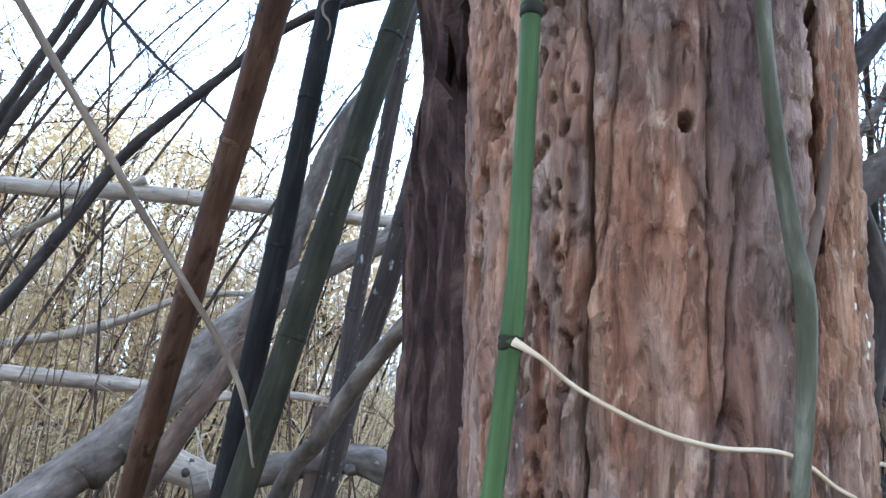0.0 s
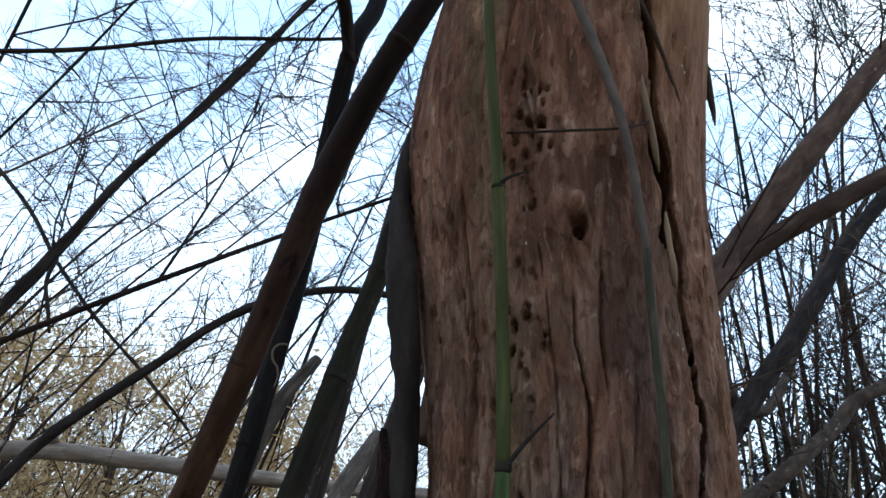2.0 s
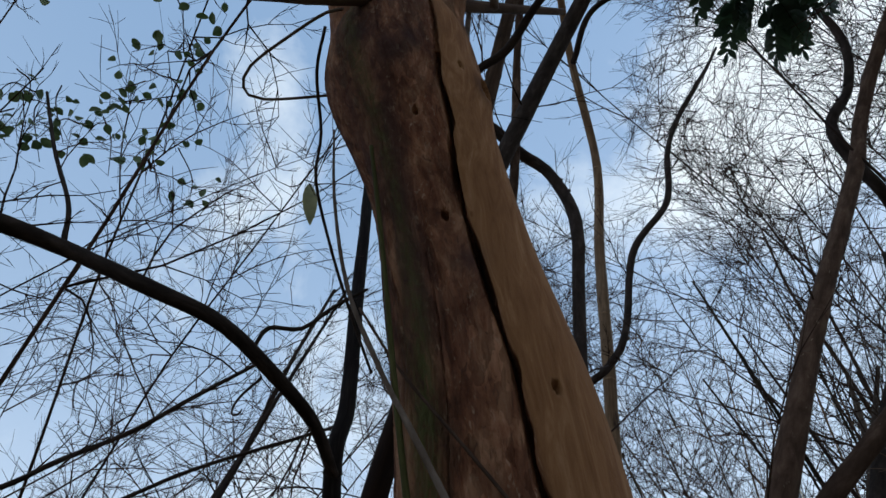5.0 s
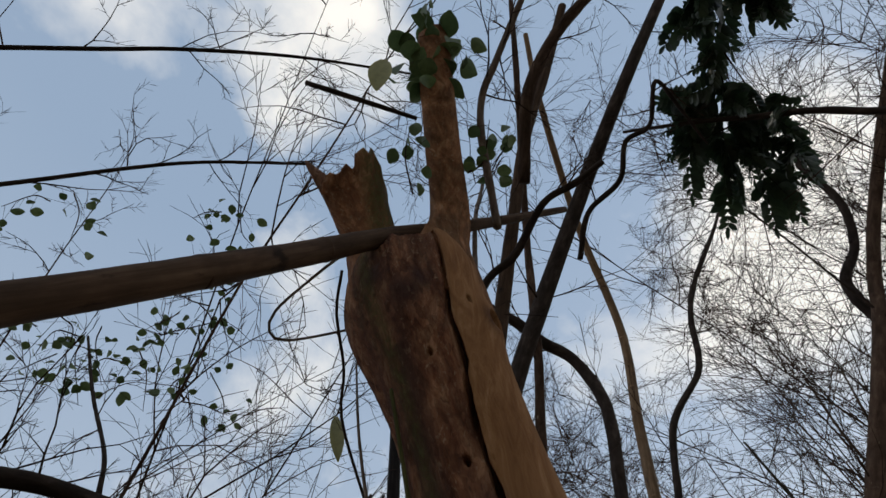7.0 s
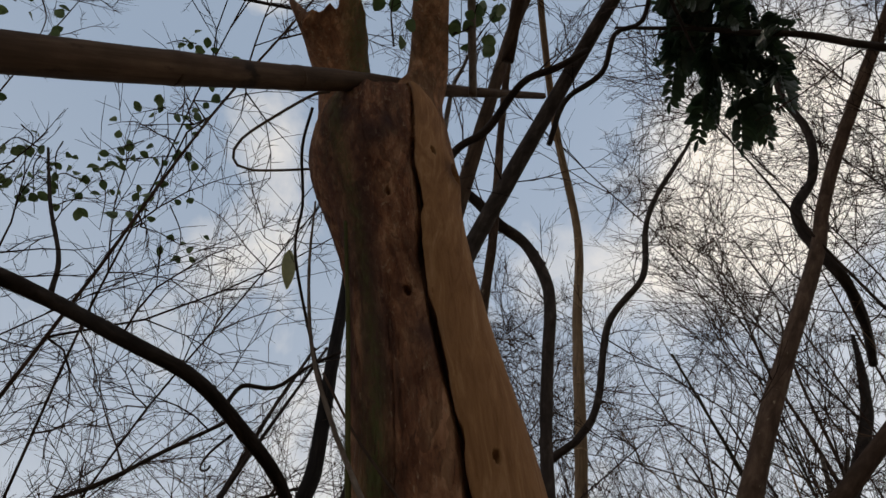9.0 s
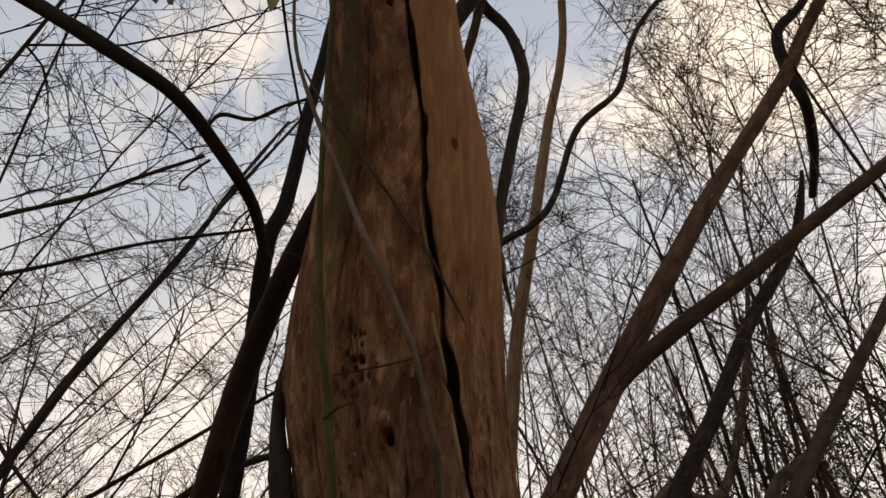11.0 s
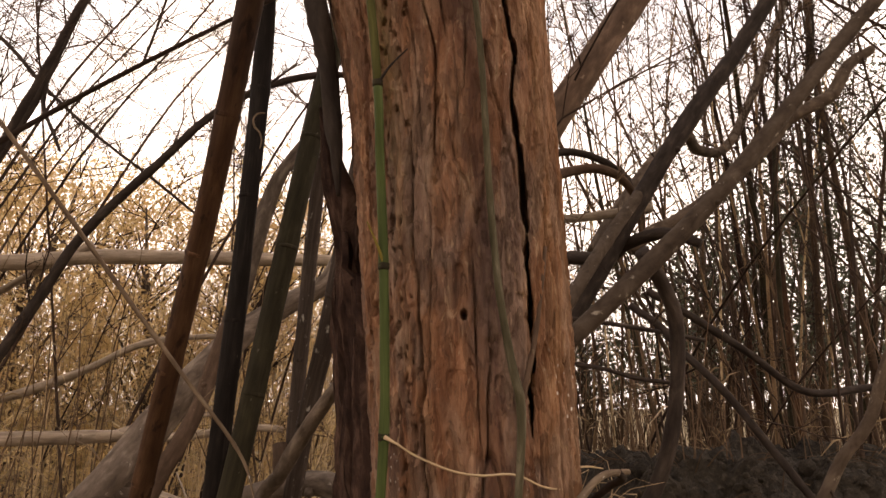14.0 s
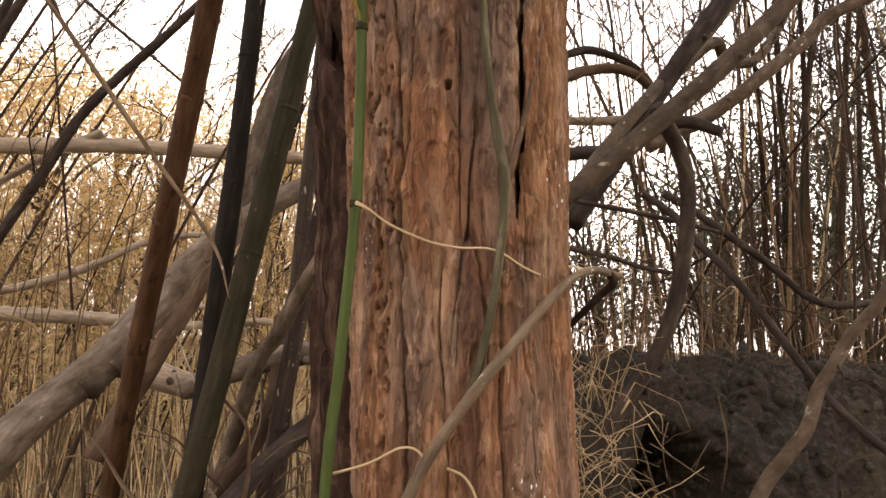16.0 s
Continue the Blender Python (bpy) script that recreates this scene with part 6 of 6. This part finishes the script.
for k in range(10):
    spots.append((rnd.uniform(-5, -2.2), rnd.uniform(0.6, 3.0)))
for k in range(8):
    spots.append((rnd.uniform(2.8, 5.5), rnd.uniform(0.4, 3.0)))
for k, (x, y) in enumerate(spots):
    ob = kinds[k % len(kinds)] if k < len(kinds) else copy_thing(kinds[k % len(kinds)], Matrix())
    turn, scale = rnd.gauss(0, 70), rnd.uniform(0.75, 1.25)
    planted(ob, kinds[k % len(kinds)], x, y, turn, scale)


def shoot(seed, height, r, lean):
    """A long straight shoot with short side twigs, two by two."""
    rnd = random.Random(seed)
    thing = holder("thicket_shoot", (0, 0, 0), "long thin straight shoot slanting through the thicket", "sapling", "thicket shoots")
    st, tw = Shape(), Shape()
    rows = [(lean * height * t + 0.10 * lean * height * t * t, 0.12 * math.sin(3 * t + seed), height * t, r * (1 - 0.75 * t)) for t in np.linspace(0, 1, 7)]
    path = spline(rows, 0.16)
    tube(st, path, 5, 0.0, seed)
    for i in range(8, len(path) - 1, 2):
        side = 1 if i % 4 else -1
        for _ in range(2):
            way = Vector((side * rnd.uniform(0.3, 1), rnd.gauss(0, 0.5), rnd.uniform(0.3, 1.1))).normalized()
            twig(tw, rnd, path[i, :3], way, rnd.uniform(0.25, 0.75), 0.0042, 1, 3, 0.01, least=0.0028)
    mat = TWIG if seed % 2 else BROWN_REED
    part("stem", st, mat, thing)
    tagged(part("twig_spray", tw, mat, thing), kind="stuff")
    return thing


shoots = [shoot(400 + k, h, r, ln) for k, (h, r, ln) in enumerate([(6.0, .009, 0.55), (7.0, .010, 0.35), (5.2, .008, 0.8), (6.5, .009, 0.15), (5.6, .008, 1.05)])]
for k in range(58):
    x, y = (rnd.uniform(-6.5, -0.4), rnd.uniform(4.2, 8.5)) if k % 8 < 7 else (rnd.uniform(1.0, 6.5), rnd.uniform(3.8, 8.0))
    turn = rnd.choice((0, 180)) + rnd.gauss(0, 28)
    kind = k % len(shoots) if x < 0 or k < len(shoots) else (1, 3)[k % 2]
    ob = shoots[k] if k < len(shoots) else copy_thing(shoots[kind], Matrix())
    ob.matrix_basis = pose(x, y, -0.02, 0, 0, turn) @ Matrix.Scale(rnd.uniform(0.8, 1.2), 4)


def culm_kind(seed, height, r, mat):
    rnd = random.Random(seed)
    thing = holder("grove_culm", (0, 0, 0), "slim upright bamboo culm in the grove", "bamboo culm", "grove culms")
    rows, d, p = [], Vector((rnd.gauss(0, 0.04), rnd.gauss(0, 0.04), 1)).normalized(), Vector((0, 0, 0))
    for k in range(9):
        rows.append((*p, r * (1 - 0.7 * k / 8)))
        d = (d + Vector((rnd.gauss(0.02, 0.03), rnd.gauss(0, 0.03), 0))).normalized()
        p = p + d * height / 8
    path = spline(rows, 0.075)
    s = Shape()
    tube(s, path, 8, 0.0, seed, [0.3 * k + 0.1 for k in range(int(height / 0.3))], 0.14)
    for _ in range(12):
        i = int(len(path) * rnd.uniform(0.4, 0.97))
        a = rnd.uniform(0, 6.28)
        tw = Shape()
        twig(tw, rnd, path[i, :3], (math.cos(a), math.sin(a), 1.2), rnd.uniform(0.3, 0.9), 0.0034, 0, 4, 0.02)
        part("side_twig", tw, TWIG, thing)
    part("culm", s, mat, thing)
    return thing


ck = [culm_kind(300 + k, h, r, mat) for k, (h, r, mat) in enumerate([(6.5, .022, SPOTTED_CANE), (7.5, .026, OLIVE_CANE), (5.6, .018, BROWN_BARK), (8.2, .024, BROWN_BARK), (6.0, .016, REED), (6.4, .020, TAN_CANE), (7.0, .018, BROWN_REED)])]
for k in range(48):
    x, y = (rnd.gauss(3.9, 1.0), rnd.gauss(6.3, 1.1)) if k % 3 else (rnd.uniform(0.9, 6.5), rnd.uniform(4.6, 9.0))
    y = max(4.5, y)
    m = pose(x, y, -0.02, rnd.gauss(0, 4), rnd.gauss(0, 5), rnd.uniform(0, 360)) @ Matrix.Scale(rnd.uniform(0.8, 1.2), 4)
    ob = ck[k] if k < len(ck) else copy_thing(ck[k % len(ck)], Matrix())
    ob.matrix_basis = m

thick = [culm_kind(330 + k, h, r, mat) for k, (h, r, mat) in enumerate([(7.5, .042, OLIVE_CANE), (7.0, .036, BROWN_CANE), (8.0, .040, OLD_CANE)])]
for k in range(6):
    ob = thick[k] if k < 3 else copy_thing(thick[k % 3], Matrix())
    ob.matrix_basis = pose(rnd.uniform(2.9, 4.5), rnd.uniform(4.9, 6.2), -0.02, rnd.gauss(0, 3), rnd.gauss(0, 3), rnd.uniform(0, 360))


def reeds(name, count, box, hmin, hmax, mat, leafmat, label, seed, leaves=3, rad=0.0045):
    """A stand of dry reeds with shrivelled blades."""
    rnd = random.Random(seed)
    s, lv = Shape(), Shape()
    for _ in range(count):
        x, y = rnd.uniform(box[0], box[1]), rnd.uniform(box[2], box[3])
        h = rnd.uniform(hmin, hmax)
        lx, ly = rnd.gauss(0, 0.16), rnd.gauss(0, 0.16)
        r = rad * rnd.uniform(0.5, 1.5)
        rows = np.array([(x + lx * h * t + 0.15 * lx * h * t * t, y + ly * h * t, h * t, r * (1 - 0.7 * t)) for t in (0, 0.3, 0.6, 0.85, 1.0)])
        tube(s, rows, 3, 0.0, rnd.random() * 30, caps=False)
        for _ in range(leaves):
            t = rnd.uniform(0.25, 1.0)
            b_ = (x + lx * h * t, y + ly * h * t, h * t)
            a = rnd.uniform(0, 6.28)
            ln = rnd.uniform(0.12, 0.4)
            w = rnd.uniform(0.002, 0.006)
            d = Vector((math.cos(a), math.sin(a), rnd.uniform(-0.6, 1.2))).normalized()
            c = Vector(b_)
            side = d.cross(Vector((rnd.gauss(0, 1), rnd.gauss(0, 1), 1))).normalized() * w
            e, f = c + d * ln * 0.5, c + d * ln - Vector((0, 0, 0.3 * ln))
            lv.add(np.array([tuple(c - side * 0.5), tuple(c + side * 0.5), tuple(e + side), tuple(e - side), tuple(f + side * 0.1), tuple(f - side * 0.1)]), np.array([(0, 1, 2, 3), (3, 2, 4, 5)]), np.zeros((6, 2)))
    ob = holder(name, ((box[0] + box[1]) / 2, (box[2] + box[3]) / 2, 0), label, "reeds", kind="stuff")
    tagged(part("stalks", s, mat, ob), kind="stuff")
    tagged(part("blades", lv, leafmat, ob, smooth=False), kind="stuff")
    return ob


reeds("dry_reeds", 1700, (-8.0, 0.3, 4.7, 8.5), 1.3, 3.2, REED, GOLD_LEAF, "dense stand of golden dry reeds", 1, 9)
reeds("dry_reeds", 1200, (-11, 2.0, 8.5, 14.0), 2.6, 5.6, REED, GOLD_LEAF, "dense stand of golden dry reeds further off", 2, 8, 0.007)
reeds("dry_undergrowth", 300, (-3.2, -0.1, 2.9, 5.0), 0.5, 1.9, REED, DRY_LEAF, "brown dry undergrowth stalks behind the culms", 3, 3)
reeds("dry_undergrowth", 100, (-2.8, 0.1, 2.5, 4.8), 0.7, 2.3, BROWN_REED, BROWN_LEAF, "brown bare undergrowth stems behind the culms", 8, 2, 0.007)
reeds("dry_undergrowth", 420, (0.5, 4.2, 2.9, 6.5), 0.8, 2.2, BROWN_REED, BROWN_LEAF, "brown dry undergrowth stalks behind the bank", 4, 2, 0.006)
reeds("dry_undergrowth", 300, (0.5, 9.0, 6.5, 12.0), 1.5, 4.2, BROWN_REED, BROWN_LEAF, "brown dry undergrowth stalks behind the grove", 6, 3, 0.007)


reeds("dry_brush", 1300, (0.3, 13.0, 8.8, 14.0), 1.6, 3.4, BROWN_REED, DRY_LEAF, "tan dry brush far behind the bank", 7, 6, 0.008)


def crown_tree(name, x, y, h, w, seed, mat, label, count, size, gold=False):
    """A far tree or bush: trunk, limbs, and a ragged crown of leaf clumps."""
    rnd = random.Random(seed)
    thing = holder(name, (x, y, 0), label, "tree" if not gold else "bush", "far trees" if not gold else "far bushes")
    st, lv = Shape(), Shape()
    tube(st, spline([(x, y, -0.1, 0.03 * w), (x + rnd.gauss(0, 0.1), y, h * 0.5, 0.022 * w), (x + rnd.gauss(0, 0.3), y, h * 0.95, 0.006 * w)], 0.3), 8, 0.1, seed)
    clumps = []
    for _ in range(26):
        c = Vector((x + rnd.gauss(0, w * 0.36), y + rnd.gauss(0, w * 0.3), h * rnd.uniform(0.40 if not gold else 0.1, 1.0)))
        clumps.append(c)
        tube(st, spline([(x, y, c.z * 0.7, 0.008 * w), (*((c + Vector((x, y, c.z * 0.8))) / 2), 0.006 * w), (*c, 0.002 * w)], 0.3), 4)
    for _ in range(count):
        c = rnd.choice(clumps)
        p = c + Vector((rnd.gauss(0, w * 0.13), rnd.gauss(0, w * 0.13), rnd.gauss(0, h * 0.05)))
        a, b_ = (Vector((rnd.gauss(0, 1), rnd.gauss(0, 1), rnd.gauss(0, 1))).normalized() for _ in range(2))
        a, b_ = a * size * rnd.uniform(0.6, 1.4), b_ * size * 0.45
        lv.add(np.array([tuple(p - a), tuple(p + b_), tuple(p + a), tuple(p - b_)]), np.array([(0, 1, 2, 3)]), np.zeros((4, 2)))
    part("trunk", st, GREY_BARK, thing)
    part("crown", lv, mat, thing, smooth=False)


for k, (x, y, h, w) in enumerate([(4.4, 8.6, 4.5, 2.3), (6.0, 8.6, 5.7, 2.6), (7.7, 8.4, 6.5, 2.8), (5.2, 10.5, 4.3, 2.8), (7.4, 11.0, 5.2, 3.0), (9.5, 10.0, 5.6, 3.2), (3.4, 11.5, 3.9, 2.8), (11.5, 12.5, 6.0, 3.6), (7.0, 15.0, 5.4, 4.0), (2.2, 14.0, 3.9, 3.2)]):
    crown_tree("evergreen_tree", x, y, h, w, 40 + k, FAR_LEAF, "dark evergreen tree behind the bamboo grove", 4900, 0.046)
# added out of view behind the camera, to block light on the trunk front
for k, (x, y, h, w) in enumerate([(-8.2, -6.8, 5.6, 3.8), (-4.2, -9.6, 5.8, 4.0), (0.6, -10.6, 6.0, 4.0), (5.2, -9.4, 5.8, 4.0), (9.0, -6.0, 5.6, 3.8)]):
    crown_tree("evergreen_tree", x, y, h, w, 80 + k, FAR_LEAF, "unseen evergreen tree behind the camera, added to block light", 3000, 0.15)
for k, (x, y, h, w) in enumerate([(-3.3, 6.0, 3.7, 1.8), (-4.3, 5.8, 4.1, 1.9), (-2.3, 6.2, 3.5, 1.7), (-5.5, 6.2, 4.3, 2.1), (-1.2, 6.6, 3.3, 1.6), (-3.8, 8.6, 4.8, 2.4), (-6.4, 9.0, 4.8, 2.6), (-2.0, 9.0, 4.6, 2.4), (-0.2, 9.6, 4.4, 2.4), (-8.6, 10.5, 4.6, 3.0)]):
    crown_tree("golden_bush", x, y, h, w, 60 + k, GOLD_LEAF, "ragged golden-leaved bush among the reeds", 10500, 0.031, True)


def litter():
    rnd = random.Random(9)
    s = Shape()
    for _ in range(3600):
        x, y = rnd.uniform(-6, 4), rnd.uniform(-4, 9)
        leaf(s, (x, y, 0.03 + rnd.uniform(0, 0.05)), (rnd.gauss(0, 1), rnd.gauss(0, 1), rnd.gauss(0, 0.3)), (rnd.gauss(0, 0.4), rnd.gauss(0, 0.4), 1), rnd.uniform(0.06, 0.16), rnd.uniform(0.02, 0.05))
    ob = new("fallen_leaves", s.mesh("fallen_leaves", DRY_LEAF, False))
    tagged(ob, "scattered pale brown fallen leaves on the ground", "leaf litter", kind="stuff")
    s = Shape()
    for _ in range(110):
        x, y = rnd.uniform(0.7, 3.2), rnd.uniform(1.9, 3.2)
        p, d = Vector((x, y, 0.35 + 0.8 * min(1, max(0, (y - 1.8) / 0.75)))), Vector((rnd.gauss(0, 1), rnd.gauss(0, 1), rnd.gauss(0.5, 0.5))).normalized()
        tube(s, np.array([(*p, 0.003), (*(p + d * 0.08), 0.002), (*(p + d * 0.16 - Vector((0, 0, 0.03))), 0.001)]), 3, 0.0, rnd.random() * 9)
    ob = new("fallen_twigs", s.mesh("fallen_twigs", BROWN_REED))
    tagged(ob, "fine dry twigs and roots scattered on the soil bank", "twigs", kind="stuff")


litter()
